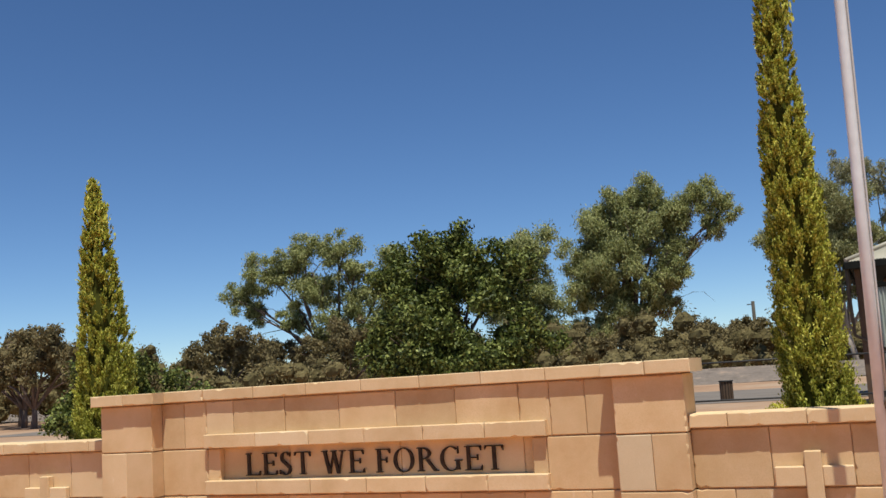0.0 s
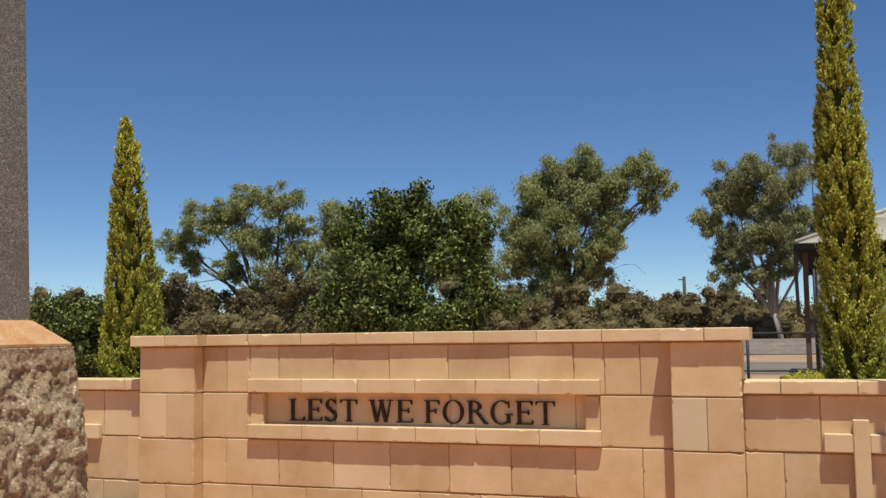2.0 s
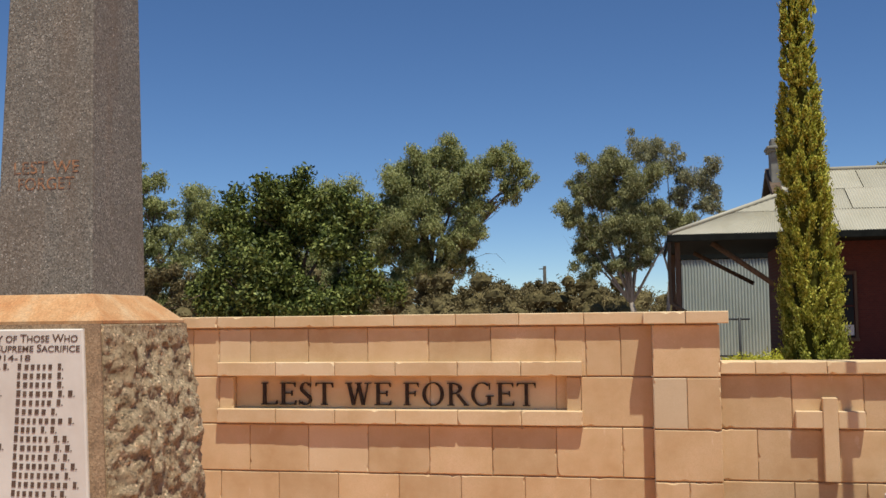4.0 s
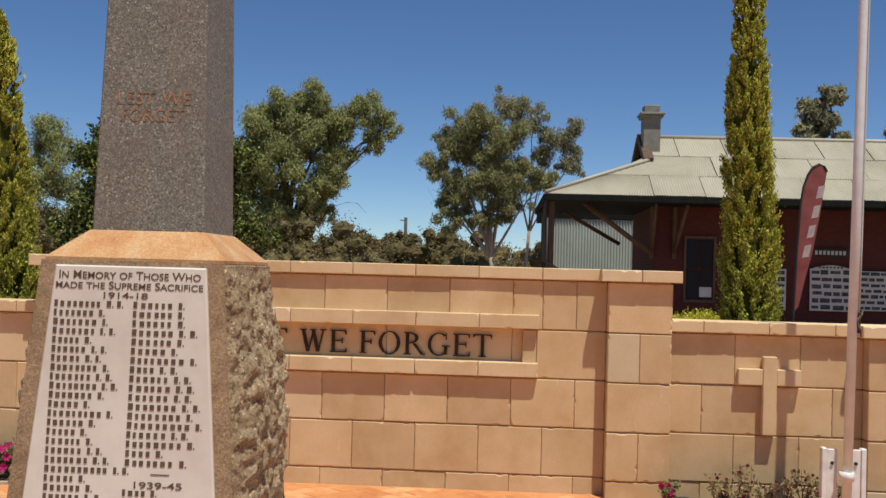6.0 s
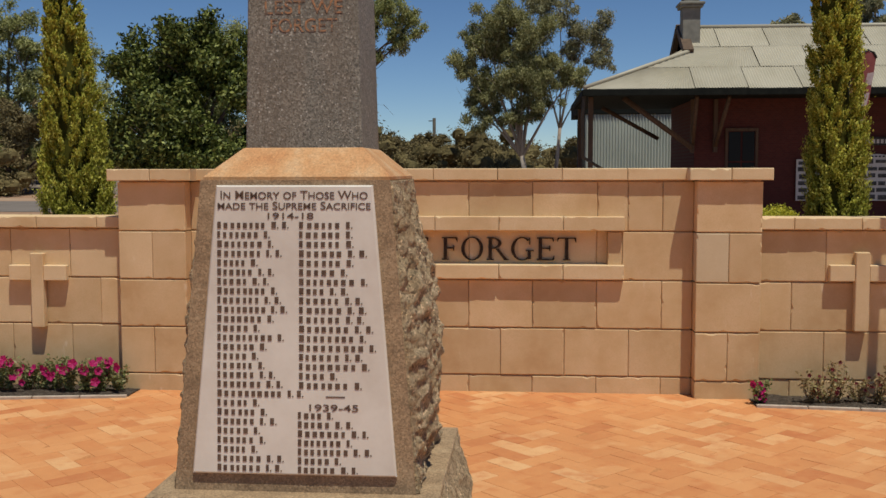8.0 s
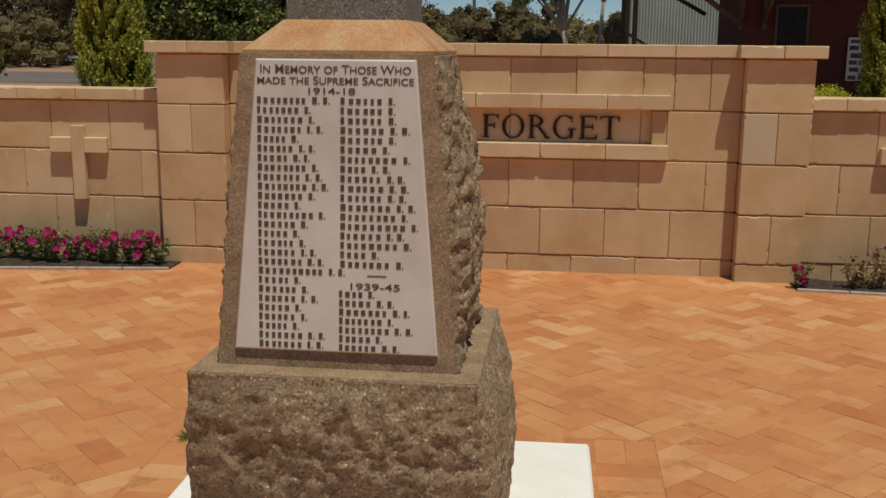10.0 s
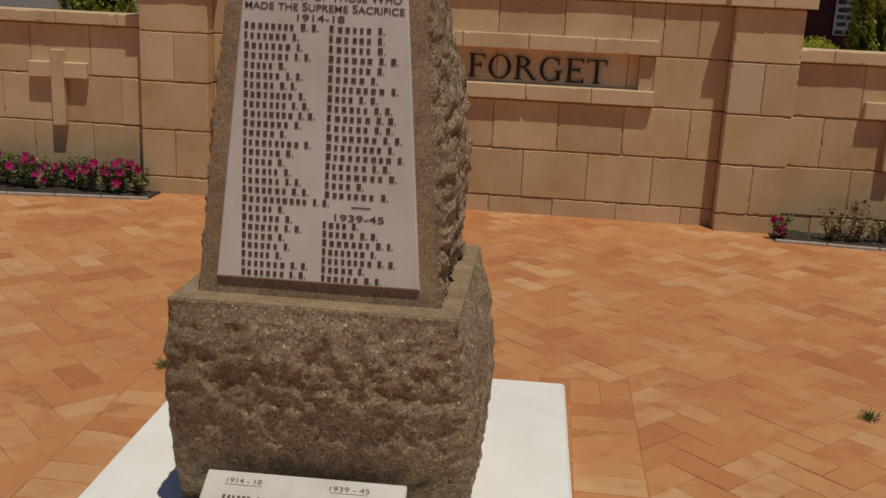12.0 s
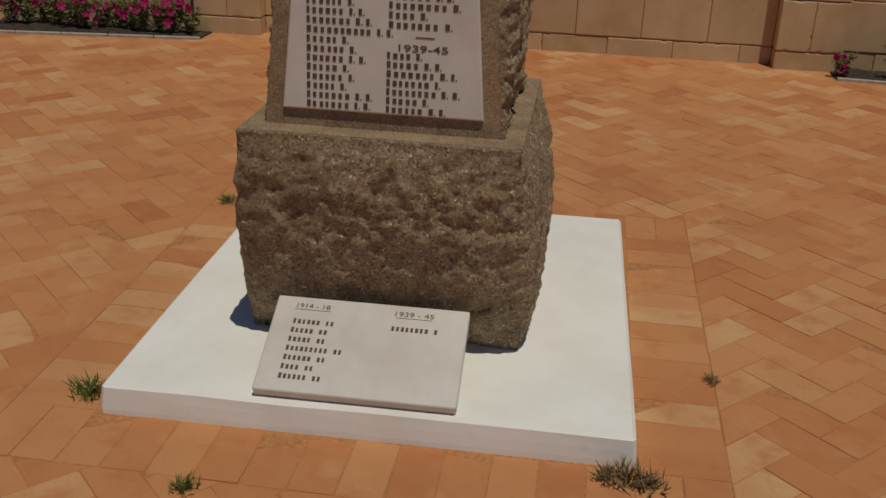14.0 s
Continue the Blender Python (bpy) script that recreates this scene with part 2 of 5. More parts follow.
DRYLEAF = leaf_mat("dry_foliage", (0.20, 0.13, 0.07), (0.34, 0.25, 0.12), (0.30, 0.27, 0.11), 0.25)
PETAL = leaf_mat("magenta_petal", (0.36, 0.008, 0.10), (0.52, 0.02, 0.165), (0.68, 0.06, 0.27), 0.35)
DRIED = leaf_mat("dried_flower_head", (0.14, 0.03, 0.035), (0.21, 0.05, 0.05), (0.26, 0.09, 0.07), 0.2)
m = Mat("bark", 0.9)
BARK = m.color(m.ramp(m.noise(1.5, 6, 0.7, (4, 4, 0.6)), (0.3, (0.09, 0.06, 0.045)), (0.6, (0.20, 0.14, 0.105)), (0.8, (0.34, 0.27, 0.21)))).bump(m.noise(8), 0.5, 0.03).m
m = Mat("pale_bark", 0.85)
PALEBARK = m.color(m.ramp(m.noise(1.1, 6, 0.7, (4, 4, 0.5)), (0.3, (0.17, 0.12, 0.09)), (0.55, (0.36, 0.29, 0.23)), (0.8, (0.50, 0.43, 0.36)))).m

m = Mat("red_brick_wall", 0.9)
br = m.node("ShaderNodeTexBrick", Vector=m.node("ShaderNodeVectorMath", _0=m.node("ShaderNodeMapping", Vector=m.co, Rotation=(radians(90), 0, 0)).outputs[0], _1=(1, 1, 1)).outputs[0], Scale=4.3, Color1=(0.105, 0.026, 0.02, 1), Color2=(0.078, 0.02, 0.017, 1), Mortar=(0.085, 0.042, 0.034, 1))
REDBRICK = m.color(m.mix(m.ramp(m.noise(1.2, 5), (0.4, 0.0), (0.7, 0.4)), br.outputs[0], (0.065, 0.019, 0.017))).m
m = Mat("roof_sheet", 0.55, 0, 0.4)
col = m.ramp(m.noise(0.7, 6, 0.65, (1.0, 0.5, 1.0)), (0.3, (0.33, 0.295, 0.215)), (0.55, (0.40, 0.36, 0.275)), (0.8, (0.45, 0.405, 0.32)))
ROOF = m.color(m.vary(m.mix(m.ramp(m.noise(3.0, 6, 0.7, (2.0, 0.4, 1.0)), (0.55, 0.0), (0.8, 0.4)), col, (0.33, 0.25, 0.17)), m.piece(), 0.05)).m
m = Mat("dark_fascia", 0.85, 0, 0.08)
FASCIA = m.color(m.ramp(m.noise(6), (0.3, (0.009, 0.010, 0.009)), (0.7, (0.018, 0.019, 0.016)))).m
m = Mat("brown_timber", 0.75)
TIMBER = m.color(m.ramp(m.noise(3, 5, 0.6, (4, 4, 0.5)), (0.3, (0.072, 0.044, 0.029)), (0.7, (0.13, 0.083, 0.052)))).m
m = Mat("grey_shed_sheet", 0.55, 0.1, 0.4)
SHEET = m.color(m.ramp(m.noise(0.8, 5), (0.3, (0.42, 0.45, 0.40)), (0.7, (0.50, 0.53, 0.475)))).m
m = Mat("chimney_render", 0.9)
RENDER = m.color(m.ramp(m.noise(5, 5), (0.3, (0.17, 0.16, 0.135)), (0.7, (0.26, 0.245, 0.21)))).m
m = Mat("window_glass", 0.25, 0, 0.15)
GLASS = m.color((0.012, 0.013, 0.014)).m
m = Mat("banner_cloth", 0.8)
BANNER = m.color(m.ramp(m.noise(3, 4), (0.3, (0.19, 0.045, 0.042)), (0.7, (0.26, 0.075, 0.068)))).m
m = Mat("faded_print", 0.8)
FADED = m.color(m.ramp(m.noise(12, 4), (0.3, (0.36, 0.26, 0.25)), (0.7, (0.46, 0.37, 0.36)))).m
m = Mat("board_white", 0.6)
BOARD = m.color(m.ramp(m.noise(4), (0.3, (0.48, 0.47, 0.45)), (0.7, (0.58, 0.57, 0.55)))).m
m = Mat("photo_print", 0.5)
PHOTO = m.color(m.vary(m.ramp(m.noise(9, 5), (0.35, (0.025, 0.025, 0.025)), (0.6, (0.07, 0.07, 0.07)), (0.8, (0.25, 0.25, 0.24))), m.piece(), 0.3)).m
m = Mat("dark_steel", 0.6, 0.3, 0.4)
STEEL = m.color(m.ramp(m.noise(20), (0.3, (0.02, 0.02, 0.02)), (0.7, (0.045, 0.042, 0.04)))).m
m = Mat("weathered_pole", 0.9)
OLDWOOD = m.color(m.ramp(m.noise(3, 5, 0.6, (4, 4, 0.4)), (0.3, (0.05, 0.044, 0.036)), (0.7, (0.10, 0.086, 0.07)))).m

# ---- building helpers ----
def part(name, mesh, material, parent=None, label="", at=None):
    """One mesh object, under its thing or part; at: its pose within the parent."""
    if isinstance(mesh, bmesh.types.BMesh):
        data = bpy.data.meshes.new(name)
        mesh.to_mesh(data)
        mesh.free()
    else:
        data = mesh
    if material and not data.materials:
        data.materials.append(material)
    ob = new(name, data)
    ob.parent = parent
    if at is not None:
        ob.matrix_basis = at
    if label:
        ob["label"] = label
    return ob


def thing(name, label, category, at=None, group="", kind=""):
    ob = tagged(new(name), label, category, group, kind)
    ob.empty_display_size = 0.1
    if at is not None:
        ob.matrix_basis = at
    return ob


def data_from(name, verts, faces, material=None, smooth=False):
    d = bpy.data.meshes.new(name)
    d.from_pydata([tuple(v) for v in verts], [], faces)
    if smooth:
        d.polygons.foreach_set("use_smooth", [True] * len(d.polygons))
    if material:
        d.materials.append(material)
    d.update()
    return d


def chamfered(sx, sy, sz, c):
    """Vertices and faces of a box with its edges cut off, centred on the origin."""
    hx, hy, hz = sx / 2, sy / 2, sz / 2
    v, index = [], {}
    for ix in (-1, 1):
        for iy in (-1, 1):
            for iz in (-1, 1):
                for a in range(3):
                    p = [ix * (hx - c), iy * (hy - c), iz * (hz - c)]
                    p[a] = (ix * hx, iy * hy, iz * hz)[a]
                    index[ix, iy, iz, a] = len(v)
                    v.append(p)
    f = []
    for a in range(3):
        b, d = (a + 1) % 3, (a + 2) % 3
        for s in (-1, 1):
            loop = []
            for sb, sd in ((-1, -1), (1, -1), (1, 1), (-1, 1)):
                k = [0, 0, 0]
                k[a], k[b], k[d] = s, sb, sd
                loop.append(index[k[0], k[1], k[2], a])
            f.append(loop if s > 0 else loop[::-1])
    for a in range(3):
        b, d = (a + 1) % 3, (a + 2) % 3
        for sb in (-1, 1):
            for sd in (-1, 1):
                def at(sa, face):
                    k = [0, 0, 0]
                    k[a], k[b], k[d] = sa, sb, sd
                    return index[k[0], k[1], k[2], face]
                loop = [at(-1, b), at(1, b), at(1, d), at(-1, d)]
                f.append(loop if sb * sd > 0 else loop[::-1])
    for ix in (-1, 1):
        for iy in (-1, 1):
            for iz in (-1, 1):
                loop = [index[ix, iy, iz, a] for a in range(3)]
                f.append(loop if ix * iy * iz > 0 else loop[::-1])
    return v, f


BOXES = {}


def box_data(sx, sy, sz, c, material, name="box"):
    key = (round(sx, 4), round(sy, 4), round(sz, 4), c, material.name)
    if key not in BOXES:
        BOXES[key] = data_from(name, *chamfered(sx, sy, sz, c), material)
    return BOXES[key]


def box_between(name, lo, hi, c, material, parent=None, label=""):
    """A chamfered box from corner lo to corner hi."""
    lo, hi = Vector(lo), Vector(hi)
    s = hi - lo
    return part(name, box_data(s.x, s.y, s.z, c, material, name), None, parent, label, Matrix.Translation((lo + hi) / 2))


def add_box(bm, lo, hi, c=0.0, turn=None):
    lo, hi = Vector(lo), Vector(hi)
    v, f = chamfered(*(hi - lo), max(c, 1e-4))
    m = Matrix.Translation((lo + hi) / 2) @ (turn or Matrix())
    vs = [bm.verts.new(m @ Vector(p)) for p in v]
    for loop in f:
        bm.faces.new([vs[i] for i in loop])


def add_tube(bm, points, radii, sides=8, caps=True):
    rings = []
    for i, p in enumerate(points):
        p = Vector(p)
        d = Vector(points[min(i + 1, len(points) - 1)]) - Vector(points[max(i - 1, 0)])
        d = d.normalized() if d.length > 1e-6 else Vector((0, 0, 1))
        u = d.orthogonal().normalized() if abs(d.z) < 0.95 else Vector((1, 0, 0))
        u = (u - d * u.dot(d)).normalized()
        w = d.cross(u)
        rings.append([bm.verts.new(p + radii[i] * (math.cos(a) * u + math.sin(a) * w)) for a in (2 * math.pi * k / sides for k in range(sides))])
    for a, b in zip(rings, rings[1:]):
        # match the seam between rings
        s = min(range(sides), key=lambda k: (a[0].co - b[k].co).length)
        for k in range(sides):
            f = bm.faces.new((a[k], a[(k + 1) % sides], b[(k + 1 + s) % sides], b[(k + s) % sides]))
            f.smooth = True
    if caps:
        bm.faces.new(rings[0][::-1])
        bm.faces.new(rings[-1])


def add_prism(bm, outline, y0, y1):
    """A flat outline of (x, z), pushed from y0 (front) to y1."""
    a = [bm.verts.new((x, y0, z)) for x, z in outline]
    b = [bm.verts.new((x, y1, z)) for x, z in outline]
    n = len(outline)
    bm.faces.new(a)
    bm.faces.new(b[::-1])
    for i in range(n):
        bm.faces.new((a[i], b[i], b[(i + 1) % n], a[(i + 1) % n]))


def leaves(name, points, outward, length, width, material, droop=0.0, spread=0.9, seed=1):
    """A mesh of small folded leaves, one at each point."""
    rng = np.random.default_rng(seed)
    p, o = np.asarray(points, float), np.asarray(outward, float)
    n = len(p)
    axis = o * (1 - spread) + rng.normal(size=(n, 3)) * spread
    axis[:, 2] -= droop
    axis /= np.linalg.norm(axis, axis=1)[:, None] + 1e-9
    face = o + rng.normal(size=(n, 3)) * 0.55
    side = np.cross(axis, face)
    side /= np.linalg.norm(side, axis=1)[:, None] + 1e-9
    up = np.cross(side, axis)
    L = (length * rng.uniform(0.6, 1.35, n))[:, None]
    W = (width * rng.uniform(0.7, 1.3, n))[:, None]
    v = np.stack([p - axis * L * 0.5, p + side * W * 0.5 + up * W * 0.15, p + axis * L * 0.5, p - side * W * 0.5 + up * W * 0.15], 1).reshape(-1, 3)
    d = bpy.data.meshes.new(name)
    d.vertices.add(4 * n)
    d.vertices.foreach_set("co", v.ravel())
    d.loops.add(6 * n)
    base = (np.arange(n) * 4)[:, None]
    d.loops.foreach_set("vertex_index", (base + np.array([0, 1, 2, 0, 2, 3])).ravel())
    d.polygons.add(2 * n)
    d.polygons.foreach_set("loop_start", np.arange(2 * n) * 3)
    d.materials.append(material)
    d.update()
    d.validate()
    return d


def clump_points(blobs, count, seed, shell=0.55, squash=0.85, stray=0.14):
    """Points and outward directions in a crown made of round clumps."""
    rng = np.random.default_rng(seed)
    c = np.array([b[:3] for b in blobs], float)
    r = np.array([b[3] for b in blobs], float)
    pick = rng.choice(len(blobs), count, p=r ** 2 / np.sum(r ** 2))
    d = rng.normal(size=(count, 3))
    d /= np.linalg.norm(d, axis=1)[:, None]
    k = shell + (1.06 - shell) * rng.random(count) ** 0.6
    lump = 1 + 0.20 * np.sin(d[:, 0] * 5 + pick) * np.sin(d[:, 1] * 6 + 2 * pick) + 0.16 * np.sin(d[:, 2] * 9 + 3 * pick)
    q = c[pick] + d * (r[pick] * k * lump)[:, None] * np.array([1, 1, squash])
    q += rng.normal(size=(count, 3)) * (r[pick] * stray)[:, None]
    return q, d


def tree(name, label, category, base, blobs, count, leaf, mat_leaf, mat_bark, trunk_r, seed, droop=0.3, sub=7, sub_r=0.42, shell=0.4, fork=0.35, dead=(), group=""):
    """A tree: tapered trunk with limbs to every clump, and a crown of many small leaves."""
    rng = random.Random(seed)
    t = thing(name, label, category, Matrix.Translation(base), group)
    base = Vector(base)
    small = []
    count, sub, sub_r = int(count * 1.3), int(sub * 2), sub_r * 0.74
    for x, y, z, r in blobs:
        small.append((x - base.x, y - base.y, z - base.z, r * 0.5))
        for _ in range(sub):
            d = Vector((rng.gauss(0, 1), rng.gauss(0, 1), rng.gauss(0, 0.9))).normalized() * r * rng.uniform(0.35, 1.0)
            small.append((x - base.x + d.x, y - base.y + d.y, z - base.z + d.z, r * sub_r * rng.uniform(0.65, 1.25)))
    q, d = clump_points(small, count, seed, shell)
    part("crown", leaves("crown", q, d, leaf[0], leaf[1], mat_leaf, droop, 0.75, seed), None, t)
    bm = bmesh.new()
    mid = sum((Vector(b[:3]) for b in blobs), Vector()) / len(blobs) - base
    split = Vector((mid.x * 0.35, mid.y * 0.35, mid.z * fork))
    add_tube(bm, [(0, 0, -0.2), split * 0.5 + Vector((0.05, 0, 0)), split], [trunk_r * 1.25, trunk_r, trunk_r * 0.85], 9)
    part("trunk", bm, mat_bark, t)
    for x, y, z, r in blobs:
        end = Vector((x, y, z)) - base
        bend = split.lerp(end, 0.5) + Vector((rng.uniform(-0.1, 0.1), rng.uniform(-0.1, 0.1), 0.08)) * (end - split).length
        bm = bmesh.new()
        add_tube(bm, [split * 0.97, bend, end], [trunk_r * 0.6, trunk_r * 0.36, trunk_r * 0.12], 7)
        for _ in range(4):
            tip = end + Vector((rng.gauss(0, 1), rng.gauss(0, 1), rng.gauss(0, 0.8))).normalized() * r * 0.95
            a = bend.lerp(end, rng.uniform(0.3, 0.9))
            add_tube(bm, [a, a.lerp(tip, 0.55) + Vector((0, 0, 0.1 * r)), tip], [trunk_r * 0.2, trunk_r * 0.12, trunk_r * 0.04], 5)
        part("limb", bm, mat_bark, t)
    for line in dead:
        bm = bmesh.new()
        add_tube(bm, [Vector(p) - base for p in line], [trunk_r * 0.13 * (1 - 0.8 * i / (len(line) - 1)) for i in range(len(line))], 5)
        part("dead_branch", bm, mat_bark, t)
    return t


# ---- the block wall ----
CX = -2.205                       # middle of the wall
GROUND = 0.03                     # paving level at the wall
LEVELS = [GROUND, 0.147, 0.470, 0.796, 1.124, 1.460]
PITCH, GAP, CUT = 0.4285, 0.006, 0.005
rows_rng = random.Random(4)


def chipped(sx, sy, sz, c, rng):
    """A block whose front arris is worn and chipped by uneven amounts."""
    hx, hy, hz = sx / 2, sy / 2, sz / 2
    nx, nz = max(3, int(sx / 0.028)), max(3, int(sz / 0.028))
    ring = [(-hx + sx * i / nx, -hz) for i in range(nx)] + [(hx, -hz + sz * i / nz) for i in range(nz)]
    ring += [(hx - sx * i / nx, hz) for i in range(nx)] + [(-hx, hz - sz * i / nz) for i in range(nz)]
    n = len(ring)
    v, worn = [], 1.0
    wear = []
    for i in range(n):
        worn = 0.6 * worn + 0.4 * rng.uniform(0.45, 1.3)
        wear.append(c * (worn + (rng.uniform(0.8, 2.2) if rng.random() < 0.07 else 0)))
    v += [(x, hy, z) for x, z in ring]
    v += [(x, -hy + min(0.8 * w, 0.012), z) for (x, z), w in zip(ring, wear)]
    for (x, z), w in zip(ring, wear):
        v.append((x - w if x > hx - w else x + w if x < -hx + w else x, -hy, z - w if z > hz - w else z + w if z < -hz + w else z))
    f = []
    for r in range(2):
        for i in range(n):
            j = (i + 1) % n
            f.append((r * n + j, r * n + i, (r + 1) * n + i, (r + 1) * n + j))
    f.append(tuple(range(2 * n, 3 * n)))
    f.append(tuple(range(n - 1, -1, -1)))
    return v, f


def lay(parent, x0, x1, z0, z1, joints, front, back, material=BLOCK, name="block", proud=0.0025, cut=CUT):
    """A row of blocks between x0 and x1, parted at the joints."""
    xs = [x0] + sorted(j for j in joints if x0 + 0.03 < j < x1 - 0.03) + [x1]
    for a, b in zip(xs, xs[1:]):
        g0, g1 = (0 if a == x0 else GAP * 0.3), (0 if b == x1 else GAP * 0.3)
        s = Vector((b - a - g0 - g1, back - front, z1 - z0 - GAP - 0.004))
        at = Matrix.Translation(((a + g0 + b - g1) / 2, (front + back) / 2 + rows_rng.uniform(-proud, proud), (z0 + z1) / 2))
        at = at @ pose(0, 0, 0, rows_rng.uniform(-0.25, 0.25), rows_rng.uniform(-0.12, 0.12), rows_rng.uniform(-0.2, 0.2))
        part(name, data_from(name, *chipped(*s, cut, rows_rng), material), None, parent, "", at)


def core(name, lo, hi, label):
    return tagged(box_between(name, lo, hi, 0.002, MORTAR), label, "wall", kind="structure")


PANEL_L, PANEL_R = -3.877, -0.476
LED = 1.275                       # half length of the ledges
REC = 1.170                       # half width of the lettered recess
# centre panel
bm = bmesh.new()
add_box(bm, (PANEL_L + 0.01, 0.058, 0.0), (PANEL_R - 0.01, 0.20, 1.468))
add_box(bm, (PANEL_L + 0.01, 0.010, 0.0), (PANEL_R - 0.01, 0.056, 0.80))
add_box(bm, (PANEL_L + 0.01, 0.010, 1.135), (PANEL_R - 0.01, 0.056, 1.468))
add_box(bm, (PANEL_L + 0.01, 0.010, 0.802), (CX - REC - 0.012, 0.056, 1.133))
add_box(bm, (CX + REC + 0.012, 0.010, 0.802), (PANEL_R - 0.01, 0.056, 1.133))
wall = tagged(part("wall_centre", bm, MORTAR), "sandy concrete block memorial wall with a recessed lettered panel", "wall", kind="structure")


def settle(ob):
    """Children laid in world places are made relative to their parent."""
    m = ob.matrix_basis.inverted()
    for c in ob.children:
        c.matrix_parent_inverse = m


half = [-1.321 + PITCH * (k + 0.5) for k in range(-9, 6)]
full = [-1.321 + PITCH * k for k in range(-9, 6)]
ledge_joints = [x - 0.011 for x in full]
lay(wall, PANEL_L, PANEL_R, LEVELS[0] - 0.05, LEVELS[1], half, 0.002, 0.08)
lay(wall, PANEL_L, PANEL_R, LEVELS[1], LEVELS[2], full, 0, 0.08)
lay(wall, PANEL_L, PANEL_R, LEVELS[2], LEVELS[3], half, 0, 0.08)
lay(wall, PANEL_L, CX - REC, LEVELS[3], LEVELS[4], [CX - LED], 0, 0.08)
lay(wall, CX + REC, PANEL_R, LEVELS[3], LEVELS[4], [CX + LED - 0.01], 0, 0.08)
lay(wall, CX - REC, CX + REC, LEVELS[3], LEVELS[4] + 0.02, half[1::2], 0.05, 0.09)
lay(wall, PANEL_L, PANEL_R, LEVELS[4], LEVELS[5], half + [-0.905, CX - LED], 0, 0.08)
lay(wall, CX - LED, CX + LED, 0.800, 0.906, ledge_joints, -0.045, 0.06, COPING, "ledge_stone", 0.0015)
lay(wall, CX - LED, CX + LED, 1.124, 1.229, ledge_joints, -0.045, 0.06, COPING, "ledge_stone", 0.0015)
lay(wall, PANEL_L - 0.05, PANEL_R + 0.05, 1.460, 1.549, [-0.522] + [-0.913 - 0.4293 * k for k in range(8)], -0.030, 0.24, COPING, "coping_stone", 0.0015, 0.0055)
settle(wall)


def pier(label, x0, x1, top, levels, group):
    """A block pier that stands proud of the wall, with its own coping."""
    p = thing("pier", label, "pier", Matrix.Translation(((x0 + x1) / 2, 0.05, GROUND)), group)
    m = (x0 + x1) / 2
    part("core", box_data(x1 - x0 - 0.020, 0.309, top + 0.008, 0.002, MORTAR, "core"), None, p, "", Matrix.Translation((m, 0.0475, top / 2 + 0.002)))
    for k, (a, b) in enumerate(zip(levels, levels[1:])):
        lay(p, x0, x1, a, b, [m] if k in (1, 3) else [], -0.118, 0.215)
    lay(p, x0 - 0.055, x1 + 0.055, top, top + 0.088, [m + rows_rng.uniform(-0.02, 0.02)], -0.163, 0.25, COPING, "coping_stone", 0.001, 0.0055)
    settle(p)
    return p


low = [LEVELS[0] - 0.05] + LEVELS[1:]
east_pier = pier("sandy block pier with a flat coping at the panel's end", -0.474, -0.058, 1.460, low, "wall piers")
for ob in east_pier.children:                     # one paler replacement block
    if ob.name.startswith("block") and ob.matrix_basis.translation.x < -0.3 and 0.85 < ob.matrix_basis.translation.z < 1.05:
        ob.data.materials[0] = PALEBLOCK
pier("sandy block pier with a flat coping at the panel's end", -4.345, -3.879, 1.460, low, "wall piers")
lows = low[:4] + [1.137]
pier("low sandy block pier ending the side wall", 1.215, 1.645, 1.137, lows, "wall piers")
pier("low sandy block pier ending the side wall", -6.05, -5.62, 1.137, lows, "wall piers")


def side_wall(name, x0, x1, first, label):
    w = core(name, (x0 + 0.01, -0.006, 0.0), (x1 - 0.01, 0.17, 1.145), label)
    a = [first + PITCH * k for k in range(-4, 5)]
    b = [first + PITCH * (k + 0.5) for k in range(-4, 5)]
    lay(w, x0, x1, low[0], low[1], b, -0.012, 0.06)
    lay(w, x0, x1, low[1], low[2], a, -0.016, 0.06)
    lay(w, x0, x1, low[2], low[3], b, -0.016, 0.06)
    lay(w, x0, x1, low[3], 1.137, a, -0.016, 0.06)
    lay(w, x0, x1, 1.137, 1.225, [first + 0.212 + PITCH * k for k in range(-4, 5)], -0.062, 0.21, COPING, "coping_stone", 0.0015, 0.0055)
    settle(w)
    return w


side_wall("wall_east", -0.056, 1.215, 0.376, "low sandy block side wall with a raised cross")
side_wall("wall_west", -5.62, -4.347, -4.738, "low sandy block side wall with a raised cross")


def cross(x, z):
    c = thing("wall_cross", "raised sandy stone cross fixed to the block wall", "cross", Matrix.Translation((x, -0.041, z)), "wall crosses")
    part("upright", box_data(0.09, 0.055, 0.517, 0.005, COPING, "upright"), None, c, "", Matrix.Translation((0, -0.006, 0.2585)))
    for s in (-1, 1):
        part("arm", box_data(0.161, 0.05, 0.107, 0.005, COPING, "arm"), None, c, "", Matrix.Translation((s * 0.1255, -0.002, 0.38)))
    return c


cross(0.596, 0.480)
cross(-4.956, 0.448)

# ---- raised serif lettering on the panel ----
def stroke(bm, x0, z0, x1, z1, w, y0, y1):
    """A straight stroke whose ends are cut level."""
    add_prism(bm, [(x0 - w / 2, z0), (x0 + w / 2, z0), (x1 + w / 2, z1), (x1 - w / 2, z1)], y0, y1)


def bar(bm, x0, x1, z0, z1, y0, y1):
    add_prism(bm, [(x0, z0), (x1, z0), (x1, z1), (x0, z1)], y0, y1)


